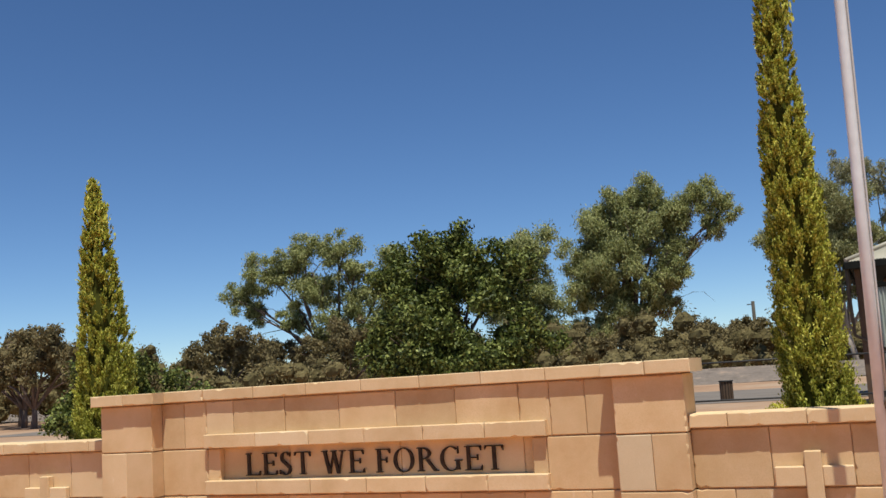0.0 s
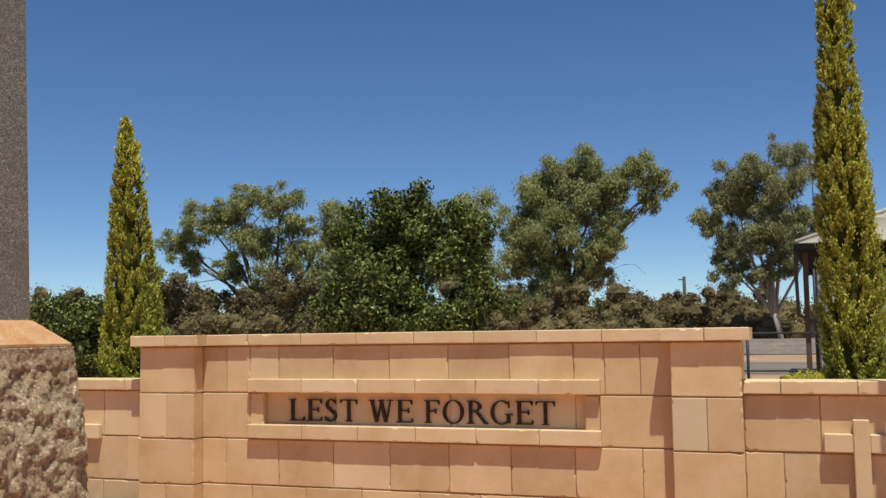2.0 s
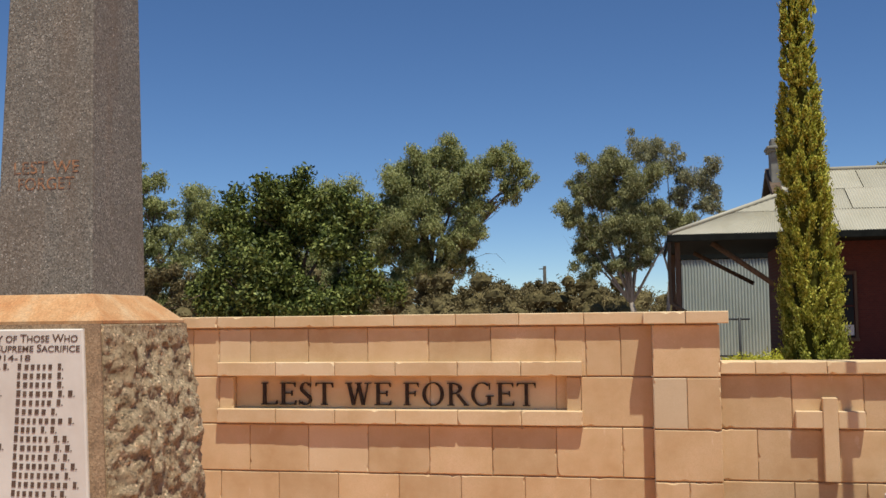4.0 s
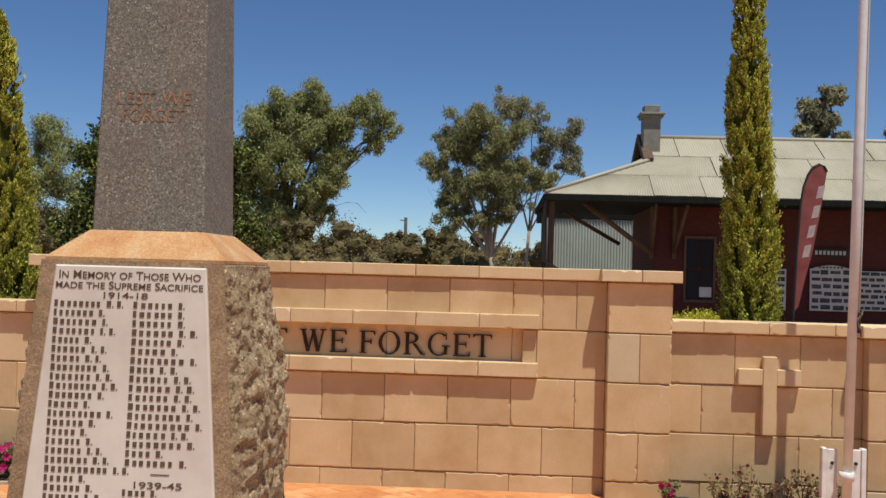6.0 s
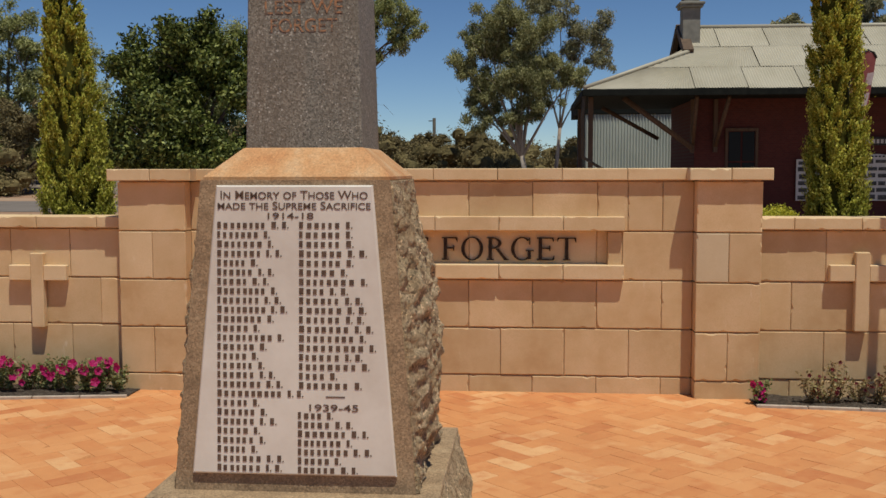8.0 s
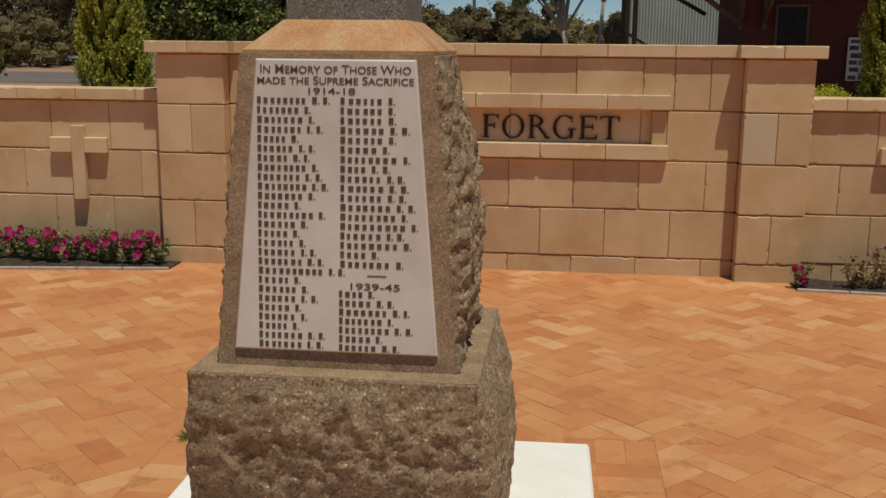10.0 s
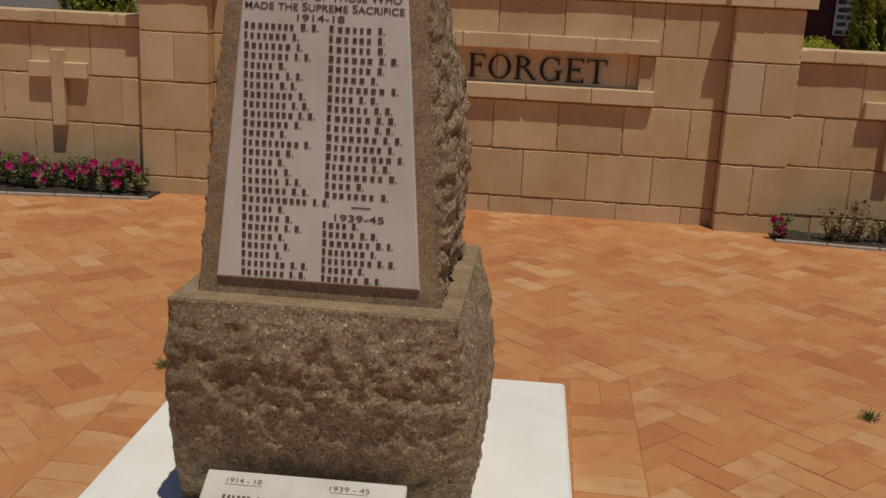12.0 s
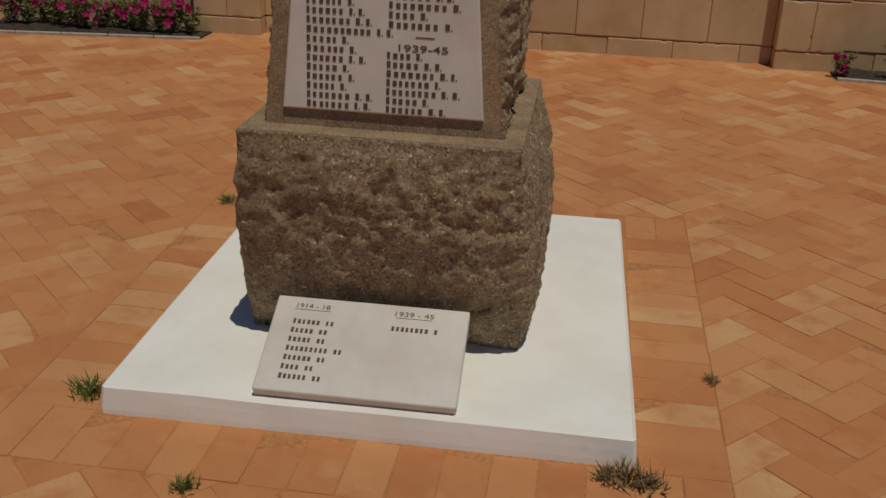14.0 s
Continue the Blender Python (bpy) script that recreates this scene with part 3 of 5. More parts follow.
def bow(bm, cx, cz, rx, rz, thick, thin, a0, a1, y0, y1, steps=26):
    """A swelling round stroke, thick at its sides and thin above and below."""
    out, inn = [], []
    for i in range(steps + 1):
        a = radians(a0 + (a1 - a0) * i / steps)
        out.append((cx + rx * math.cos(a), cz + rz * math.sin(a)))
        inn.append((cx + (rx - thick) * math.cos(a), cz + (rz - thin) * math.sin(a)))
    for i in range(steps):
        add_prism(bm, [out[i], out[i + 1], inn[i + 1], inn[i]], y0, y1)


def serif_letter(ch, h):
    """One capital, standing on z = 0 from x = 0: its mesh and its width."""
    bm, y0, y1 = bmesh.new(), -0.016, 0.0
    S, T, s = 0.12 * h, 0.046 * h, 0.042 * h      # stem, hairline, serif
    k = 0.0007                                    # lifts crossing strokes apart

    def stem(x, z0=0.0, z1=None, foot=True, head=True):
        z1 = h if z1 is None else z1
        bar(bm, x, x + S, z0, z1, y0, y1)
        if foot:
            bar(bm, x - 0.07 * h, x + S + 0.07 * h, z0, z0 + s, y0 - k, y1)
        if head:
            bar(bm, x - 0.07 * h, x + S + 0.07 * h, z1 - s, z1, y0 - k, y1)

    def arm(x0, x1, z, tick):
        bar(bm, x0, x1, z, z + T, y0 - 2 * k, y1)
        add_prism(bm, [(x1 - 0.07 * h, z + T / 2), (x1, z + tick), (x1 + 0.012 * h, z + tick), (x1 + 0.012 * h, z + T / 2)][:: 1 if tick > 0 else -1], y0 - 3 * k, y1)

    x = 0.07 * h
    if ch in "LEF":
        w = {"L": 0.62, "E": 0.62, "F": 0.58}[ch] * h
        stem(x, head=True)
        if ch in "LE":
            arm(x, w, 0, 0.20 * h)
        if ch in "EF":
            arm(x, w - 0.02 * h, h - T, -0.15 * h)
            bar(bm, x + S, w - 0.14 * h, 0.5 * h, 0.5 * h + T, y0 - k, y1)
            bar(bm, w - 0.17 * h, w - 0.13 * h, 0.41 * h, 0.64 * h, y0 - 2 * k, y1)
    elif ch == "T":
        w = 0.66 * h
        stem(w / 2 - S / 2, head=False)
        arm(w / 2, w, h - T, -0.17 * h)
        bar(bm, 0, w / 2, h - T, h, y0 - 2 * k, y1)
        add_prism(bm, [(0.07 * h, h - T / 2), (0, h - 0.17 * h), (-0.012 * h, h - 0.17 * h), (-0.012 * h, h - T / 2)], y0 - 3 * k, y1)
    elif ch == "W":
        w = 1.0 * h
        for a, b, t in ((0.13, 0.32, S), (0.52, 0.34, T), (0.50, 0.69, S), (0.88, 0.71, T)):
            stroke(bm, b * h, 0, a * h, h, t, y0 - k * (t < S), y1)
        for a in (0.13, 0.51, 0.88):
            bar(bm, (a - 0.13) * h, (a + 0.12) * h, h - s, h, y0 - 2 * k, y1)
    elif ch == "O":
        w = 0.80 * h
        bow(bm, w / 2, h / 2, w / 2, 0.52 * h, S * 1.02, T * 0.8, 0, 360, y0, y1, 40)
    elif ch == "G":
        w = 0.80 * h
        bow(bm, 0.40 * h, h / 2, 0.40 * h, 0.52 * h, S * 1.02, T * 0.9, 48, 318, y0, y1, 34)
        bar(bm, 0.60 * h, 0.60 * h + S, 0.04 * h, 0.42 * h, y0 - k, y1)
        bar(bm, 0.53 * h, 0.82 * h, 0.40 * h, 0.40 * h + s, y0 - 2 * k, y1)
        bar(bm, 0.655 * h, 0.69 * h, 0.70 * h, 0.99 * h, y0 - k, y1)
    elif ch == "R":
        w = 0.76 * h
        stem(x)
        bow(bm, x + S * 0.9, 0.745 * h, 0.36 * h, 0.255 * h, S, T, -90, 90, y0 - k, y1, 18)
        bar(bm, x, x + S, h - T, h, y0 - 2 * k, y1)
        stroke(bm, 0.70 * h, 0, 0.38 * h, 0.50 * h, S, y0 - 2 * k, y1)
        bar(bm, 0.62 * h, 0.80 * h, 0, s, y0 - 3 * k, y1)
    else:                                         # S
        w = 0.54 * h
        bow(bm, 0.265 * h, 0.755 * h, 0.225 * h, 0.265 * h, S * 0.9, T, 28, 215, y0, y1, 22)
        bow(bm, 0.255 * h, 0.245 * h, 0.245 * h, 0.265 * h, S * 0.9, T, -155, 35, y0 - k, y1, 22)
        add_prism(bm, [(0.07 * h, 0.62 * h), (0.38 * h, 0.29 * h), (0.455 * h, 0.39 * h), (0.145 * h, 0.71 * h)], y0 - 2 * k, y1)
        bar(bm, 0.436 * h, 0.460 * h, 0.80 * h, 0.98 * h, y0 - 3 * k, y1)
        bar(bm, 0.012 * h, 0.036 * h, 0.02 * h, 0.22 * h, y0 - 3 * k, y1)
    bmesh.ops.recalc_face_normals(bm, faces=bm.faces)
    return bm, w


LETTER_H, LETTER_Z = 0.153, 0.926
lettering = thing("wall_lettering", "raised dark bronze serif letters reading LEST WE FORGET", "lettering", Matrix.Translation((-3.18, 0.045, LETTER_Z)))
meshes, advance = [], 0.0
for ch in "LEST WE FORGET":
    if ch == " ":
        advance += 0.36 * LETTER_H
        continue
    bm, w = serif_letter(ch, LETTER_H)
    meshes.append((bm, advance))
    advance += w + 0.13 * LETTER_H
stretch = 1.935 / (advance - 0.13 * LETTER_H)
for bm, a in meshes:
    for v in bm.verts:
        v.co.x *= stretch
    part("letter", bm, BRONZE, lettering, "", Matrix.Translation((a * stretch, 0, 0)))

# ---- the memorial stone ----
MX, MY = -2.160, -4.015
def rough_frustum(name, w0, d0, w1, d1, z0, z1, bulge, rough, material, seed, smooth_front=False, nx=46, nz=44, tuck=0.0, lean=0.0):
    """A rock-faced block: four hewn sides that swell and break unevenly, and a flat top and bottom."""
    bm = bmesh.new()
    rings = []
    for j in range(nz + 1):
        k = j / nz
        z = z0 + (z1 - z0) * k
        hw, hd = (w0 + (w1 - w0) * k) / 2, (d0 + (d1 - d0) * k) / 2
        ring = []
        for side in range(4):
            for i in range(nx):
                u = -1 + 2 * i / nx
                x, y, nxn, nyn = ((u * hw, -hd, 0, -1), (hw, u * hd, 1, 0), (-u * hw, hd, 0, 1), (-hw, -u * hd, -1, 0))[side]
                edge = 1 - abs(u) ** 6
                swell = bulge * (math.sin(math.pi * min(1, k * 1.02)) ** 0.6) * (0.35 + 0.65 * edge)
                p = Vector((x + seed, y, z)) * 4.2
                n = noise.fractal(p, 1.0, 2.1, 5) + 0.7 * (noise.noise(p * 0.55))
                seat = noise.voronoi(p * 2.0)[1][0]      # hewn facets, each with its own tilt
                tilt = noise.noise_vector(seat * 7.3)
                n += 0.7 * (p * 2.0 - seat).dot(tilt) - 0.15
                chip = -abs(noise.noise(p * 1.9 + Vector((3, 1, 7)))) * 0.9
                fade = min(1, (1 - k) * 14) if k > 0.5 else 1
                amount = (swell + rough * (n + chip) * (1.0 if smooth_front else 0.8)) * fade - tuck * max(0, 0.35 - k) ** 1.3 * 2
                if smooth_front and side == 0:
                    amount = rough * 0.04 * n
                elif smooth_front and (side == 1 and u < -0.78 or side == 3 and u > 0.78):
                    amount *= 0.25 + 0.75 * (1 - (abs(u) - 0.78) / 0.22)
                if side == 1:
                    amount += (0.25 if smooth_front else 0.85) * swell
                fine = (0.0145 if smooth_front else 0.0095) * noise.fractal(p * 5.5, 0.9, 2.1, 4) * fade * (0 if smooth_front and side == 0 else 1)
                amount += fine
                inward = lean * (1 - k) ** 1.7 * max(0.0, 0.5 - y / (2 * hd)) if lean else 0.0
                ring.append(bm.verts.new((x + nxn * amount, y + nyn * amount + inward, z)))
        rings.append(ring)
    n = len(rings[0])
    for a, b in zip(rings, rings[1:]):
        for i in range(n):
            f = bm.faces.new((a[i], a[(i + 1) % n], b[(i + 1) % n], b[i]))
            f.smooth = True
    bm.faces.new(rings[0][::-1])
    bm.faces.new(rings[-1])
    return bm


memorial = thing("memorial_stone", "granite war memorial obelisk on a rock-faced base with marble tablet", "memorial", Matrix.Translation((MX, MY, 0.083)))
part("base_block", rough_frustum("base_block", 0.785, 0.74, 0.736, 0.745, 0.0, 0.634, 0.030, 0.0105, ROCK, 1.3, nx=120, nz=100, tuck=0.015, lean=0.13), ROCK, memorial, "rock-faced brown granite base block")
bm = bmesh.new()
add_box(bm, (-0.366, -0.368, 0.631), (0.368, 0.368, 0.6385), 0.003)
part("base_top", bm, MARGIN, memorial, "smooth dressed top of the base")
part("body", rough_frustum("body", 0.625, 0.60, 0.488, 0.50, 0.637, 1.422, 0.037, 0.018, ROCK, 5.7, True, 100, 130), ROCK, memorial, "tapered granite body with rock-faced sides")
# dressed front margin, following the taper
bm = bmesh.new()
lo, hi = (0.3085, -0.306), (0.2420, -0.261)
v = [bm.verts.new(p) for p in ((-lo[0], lo[1], 0.637), (lo[0], lo[1], 0.637), (hi[0], hi[1], 1.424), (-hi[0], hi[1], 1.424), (-lo[0] + 0.01, lo[1] + 0.05, 0.637), (lo[0] - 0.01, lo[1] + 0.05, 0.637), (hi[0] - 0.01, hi[1] + 0.05, 1.424), (-hi[0] + 0.01, hi[1] + 0.05, 1.424))]
for loop in ((0, 1, 2, 3), (5, 4, 7, 6), (1, 5, 6, 2), (4, 0, 3, 7), (3, 2, 6, 7), (4, 5, 1, 0)):
    bm.faces.new([v[i] for i in loop])
part("dressed_face", bm, MARGIN, memorial, "smooth dressed margin round the tablet")
# sloping cap and shaft
bm = bmesh.new()
rings = []
for hw, z in ((0.232, 1.415), (0.241, 1.424), (0.241, 1.432), (0.158, 1.506), (0.15, 1.508)):
    rings.append([bm.verts.new((sx * hw, sy * hw * (1.0), z)) for sx, sy in ((-1, -1), (1, -1), (1, 1), (-1, 1))])
for a, b in zip(rings, rings[1:]):
    for i in range(4):
        bm.faces.new((a[i], a[(i + 1) % 4], b[(i + 1) % 4], b[i]))
bm.faces.new(rings[-1])
part("cap", bm, CAP, memorial, "ochre-stained sloping shoulder")
bm = bmesh.new()
rings = []
for hw, z, c in ((0.1535, 1.5, 0.004), (0.1135, 3.30, 0.004), (0.002, 3.46, 0.0005)):
    ring = []
    for sx, sy in ((-1, -1), (1, -1), (1, 1), (-1, 1)):
        pts = [(sx * hw, sy * (hw - c)), (sx * (hw - c), sy * hw)]
        if sx * sy < 0:
            pts.reverse()
        ring += [bm.verts.new((x, y, z)) for x, y in pts]
    rings.append(ring)
for a, b in zip(rings, rings[1:]):
    for i in range(8):
        bm.faces.new((a[i], a[(i + 1) % 8], b[(i + 1) % 8], b[i]))
bmesh.ops.recalc_face_normals(bm, faces=bm.faces)
part("shaft", bm, SHAFT, memorial, "speckled dark grey granite obelisk shaft")


def words(name, text, size, material, parent, at, depth=0.0015, align="CENTER", label="", width=None, caps=False):
    """Raised writing in the built-in font, lying in its own x, y plane."""
    cu = bpy.data.curves.new(name, "FONT")
    cu.body, cu.size, cu.align_x, cu.extrude = text, size, align, depth
    if caps:                                       # small capitals, cut a little bold
        cu.small_caps_scale, cu.offset = 0.84, 0.0001
        for f in cu.body_format:
            f.use_small_caps = True
    tmp = bpy.data.objects.new(name, cu)
    scene.collection.objects.link(tmp)
    deps = bpy.context.evaluated_depsgraph_get()
    data = bpy.data.meshes.new_from_object(tmp.evaluated_get(deps))
    bpy.data.objects.remove(tmp)
    xs = [v.co.x for v in data.vertices]
    if width and xs:
        k = width / (max(xs) - min(xs))
        mid = (max(xs) + min(xs)) / 2
        for v in data.vertices:
            v.co.x = (v.co.x - mid * (align == "CENTER")) * k
    data.materials.clear()
    return part(name, data, material, parent, label, at)


# face of the shaft: two lines of worn writing, gilt faded
tilt = math.degrees(math.atan((0.1535 - 0.1135) / 1.8))
for text, z in (("LEST WE", 1.853), ("FORGET", 1.806)):
    y = -(0.1535 - (z - 1.5) * 0.04 / 1.8)
    words("inscription", text, 0.050, GILT, memorial, pose(0.003, y - 0.0005, z, 90 - tilt, 0, 0), 0.0007, "CENTER", "worn gilt writing", 0.205 if text == "LEST WE" else 0.175)

# the marble tablet, leaning with the body
TB, TT = 0.683, 1.411                              # foot and head above the plinth
lean = math.degrees(math.atan2(0.042, TT - TB))
tab = part("tablet", bmesh.new(), None, memorial, "pale marble tablet with lead lettering", pose(0, -0.290, TB, -lean, 0, 0))
bm = bmesh.new()
w0, w1, hgt, th = 0.2605, 0.199, TT - TB, 0.030
f0 = [(-w0, 0), (w0, 0), (w1, hgt), (-w1, hgt)]
c = 0.004
front = [bm.verts.new((x - math.copysign(c, x), -th + 0.006, z + (c if z == 0 else -c))) for x, z in f0]
mid = [bm.verts.new((x, -th + 0.006 + c, z)) for x, z in f0]
back = [bm.verts.new((x, 0.012, z)) for x, z in f0]
bm.faces.new(front)
bm.faces.new(back[::-1])
for a, b in ((front, mid), (mid, back)):
    for i in range(4):
        bm.faces.new((a[i], b[i], b[(i + 1) % 4], a[(i + 1) % 4]))
bmesh.ops.recalc_face_normals(bm, faces=bm.faces)
bm.to_mesh(tab.data)
bm.free()
tab.data.materials.append(MARBLE)
SURF = -th + 0.006 - 0.0004


def on_tablet(x, z):
    return pose(x, SURF, z, 90, 0, 0)


words("heading", "In Memory of Those Who", 0.030, LEAD, tab, on_tablet(0.0, hgt - 0.0345), 0.001, "CENTER", "", 0.373, True)
words("heading", "made the Supreme Sacrifice", 0.028, LEAD, tab, on_tablet(0.0, hgt - 0.0605), 0.001, "CENTER", "", 0.388, True)
words("heading", "1914-18", 0.023, LEAD, tab, on_tablet(-0.008, hgt - 0.0845), 0.001, "CENTER", "", 0.116, True)
words("heading", "1939-45", 0.024, LEAD, tab, on_tablet(0.102, hgt - 0.5650), 0.001, "CENTER", "", 0.124, True)


def name_bars(bm, x, z, surname, initials, rng, advance):
    """A line of writing as a row of small plain bars: a longer word, then one or two spaced letters with their stops."""
    for i in range(surname + initials):
        step = advance * rng.uniform(0.88, 1.12)
        if i == surname:
            x += 0.009
        w = step * rng.uniform(0.46, 0.62)
        tall = i == 0 or i >= surname
        bar(bm, x, x + w, z, z + (0.0165 if tall else 0.0138), SURF - 0.001, SURF + 0.001)
        if i >= surname:
            bar(bm, x + w + 0.0035, x + w + 0.0065, z, z + 0.003, SURF - 0.001, SURF + 0.001)
            x += 0.009
        x += step


rng = random.Random(11)
bm = bmesh.new()
# letters and initials in each line
FIRST = (("8777565878", "2112122122"), ("75965667A5", "1111112221"), ("6656577", "1211122"))
SECOND = (("6666658466", "1112111222"), ("67896847", "22112111"))
THIRD = (("4577856", "1221212"),)
for rows, x, top, pitch, advance in ((FIRST, -0.195, 0.108, 0.0235, 0.0164), (SECOND, 0.014, 0.108, 0.0236, 0.0184), (THIRD, 0.011, 0.585, 0.0228, 0.0172)):
    letters, firsts = "".join(a for a, b in rows), "".join(b for a, b in rows)
    for i, (c, d) in enumerate(zip(letters, firsts)):
        name_bars(bm, x, hgt - top - i * pitch, int(c, 16), int(d), rng, advance)
bar(bm, 0.082, 0.130, hgt - 0.5305, hgt - 0.5280, SURF - 0.001, SURF + 0.001)
bmesh.ops.recalc_face_normals(bm, faces=bm.faces)
part("name_inscription", bm, LEAD, tab, "two columns of dark lettering bars")["kind"] = "stuff"

# white plinth
bm = bmesh.new()
add_box(bm, (-0.6915, -0.74, -0.12), (0.6915, 0.74, 0.083), 0.009)
bmesh.ops.subdivide_edges(bm, edges=bm.edges[:], cuts=5, use_grid_fill=True)
for v in bm.verts:
    v.co += 0.0035 * noise.noise_vector(v.co * 3.0)
    if v.co.z < 0.074:                             # sides battered out towards the ground
        k = 1 + 0.012 * min(1.0, (0.083 - v.co.z) / 0.083)
        v.co.x, v.co.y = v.co.x * k, v.co.y * k
plinth = tagged(part("plinth", bm, WHITE, None, "", pose(-2.155, -3.902, 0, 0, 0, 0.95)), "white painted concrete slab plinth under the memorial", "plinth")

# small leaning plaque on the plinth
plaque = thing("plaque", "small pale marble name plaque leaning on the rough base", "plaque", pose(-2.166, -4.622, 0.0835, 27.0, 0, 0.9))
bm = bmesh.new()
add_box(bm, (-0.264, 0, 0.0), (0.264, 0.303, 0.03), 0.003)
part("slab", bm, MARBLE, plaque)
words("heading", "1914 - 18", 0.021, LEAD, plaque, pose(-0.160, 0.266, 0.0303), 0.0006, "CENTER", "", 0.092)
words("heading", "1939 - 45", 0.021, LEAD, plaque, pose(0.118, 0.266, 0.0303), 0.0006, "CENTER", "", 0.105)
for x in (-0.160, 0.118):
    bm = bmesh.new()
    add_box(bm, (x - 0.05, 0.2595, 0.0298), (x + 0.05, 0.261, 0.0308), 0.0002)
    part("underline", bm, LEAD, plaque)
bm = bmesh.new()
for i, n in enumerate((9, 8, 8, 12, 9, 7, 9)):
    for j in range(n):
        if j != n - 3:
            x = -0.205 + j * 0.0128
            z = 0.213 - i * 0.0290
            add_box(bm, (x, z, 0.0298), (x + 0.0128 * rng.uniform(0.5, 0.65), z + (0.0145 if j else 0.0165), 0.0306), 0.0002)
for j in range(10):
    if j != 8:
        add_box(bm, (0.062 + j * 0.0128, 0.217, 0.0298), (0.062 + j * 0.0128 + 0.0128 * rng.uniform(0.5, 0.7), 0.2315, 0.0306), 0.0002)
part("name_inscription", bm, LEAD, plaque, "rows of dark lettering bars")["kind"] = "stuff"

# ---- flagpole ----
fp = thing("flagpole", "white painted steel flagpole between two short posts", "flagpole", Matrix.Translation((0.957, -0.497, 0.022)))
bm = bmesh.new()
add_tube(bm, [(0, 0, 0.03), (0.035, 0, 2.4), (0.078, 0, 5.2), (0.115, 0, 7.6)], [0.029, 0.028, 0.026, 0.023], 20)
part("pole", bm, POLE, fp)
for s in (-1, 1):                                  # channel posts: a web with a deeper outer flange
    bm = bmesh.new()
    x = s * 0.072
    add_box(bm, (x - 0.032, 0.055, 0.0), (x + 0.032, 0.070, 0.445), 0.003)
    add_box(bm, (s * 0.12 - 0.0155, 0.046, 0.0), (s * 0.12 + 0.0155, 0.100, 0.452), 0.004)
    post = part("post", bm, ENAMEL, fp)
    for z in (0.12, 0.36):
        bm = bmesh.new()
        add_tube(bm, [(x, 0.046, z), (x, 0.056, z)], [0.011, 0.011], 8)
        part("bolt", bm, STEEL, post)
bm = bmesh.new()
add_tube(bm, [(-0.02, 0.058, 0.29), (-0.02, 0.0, 0.29)], [0.012, 0.012], 10)
add_tube(bm, [(0, 0, 0.262), (0, 0, 0.318)], [0.044, 0.044], 20)
part("clamp", bm, ENAMEL, fp)
bm = bmesh.new()
add_box(bm, (0.036, -0.018, 1.17), (0.062, 0.002, 1.30), 0.004)
part("cleat", bm, STEEL, fp)
for dx, r in ((0.030, 0.0055), (0.042, 0.0055)):
    bm = bmesh.new()
    add_tube(bm, [(dx + 0.010, -0.012, 1.24), (dx + 0.018, -0.012, 1.7), (dx + 0.042, -0.01, 3.5), (0.142, -0.01, 7.5)], [r] * 4, 6)
    part("halyard", bm, CORD, fp)
bm = bmesh.new()
for i in range(7):
    a = i * 0.9
    add_tube(bm, [(0.050 + 0.012 * math.cos(a), -0.02 + 0.008 * math.sin(a), 1.15 + 0.02 * i), (0.055 + 0.014 * math.cos(a + 1), -0.025, 1.19 + 0.02 * i), (0.05 + 0.012 * math.cos(a + 2), -0.018, 1.22 + 0.015 * i)], [0.006] * 3, 6)
part("rope_knot", bm, ROPE, fp)
cap_bm = bmesh.new()
add_tube(cap_bm, [(0, 0, -0.02), (0, 0, 0.004), (0, 0, 0.010)], [0.034, 0.034, 0.028], 16)
tagged(part("ground_cap", cap_bm, POLE, None, "", Matrix.Translation((0.915, -0.775, 0.026))), "small round metal cap set in the paving", "cap")
# ---- planting beds at the foot of the side walls ----
def bed(name, x0, y0, x1, y1, label):
    """A soil bed between the wall and a pale kerb that runs from (x0, y0) to (x1, y1)."""
    b = thing(name, label, "garden bed", Matrix.Translation(((x0 + x1) / 2, -0.15, GROUND)), kind="structure")
    bm = bmesh.new()
    n, m = 40, 10
    g = []
    for i in range(n + 1):
        k = i / n
        x, yf = x0 + (x1 - x0) * k, y0 + (y1 - y0) * k + 0.02
        g.append([bm.verts.new((x, yf + (-0.012 - yf) * j / m, GROUND + 0.008 + 0.016 * noise.noise(Vector((x * 9, j * 1.3, 0))))) for j in range(m + 1)])
    for i in range(n):
        for j in range(m):
            bm.faces.new((g[i][j], g[i + 1][j], g[i + 1][j + 1], g[i][j + 1])).smooth = True
    part("soil", bm, SOIL, b)
    d = Vector((x1 - x0, y1 - y0, 0))
    count = max(2, round(d.length / 0.29))
    ang = math.degrees(math.atan2(d.y, d.x))
    for i in range(count):
        p = Vector((x0, y0, GROUND - 0.008)) + d * ((i + 0.5) / count)
        part("kerb_stone", box_data(d.length / count - 0.005, 0.026, 0.05, 0.004, KERB, "kerb_stone"), None, b, "", pose(*p, 0, 0, ang))
    for c in b.children:
        c.matrix_parent_inverse = b.matrix_basis.inverted()
    return b


bed("bed_east", -0.118, -0.32, 1.45, -0.45, "narrow soil bed with a pale kerb below the wall")
bed("bed_west", -5.75, -0.56, -4.22, -0.35, "narrow soil bed with a pale kerb below the wall")


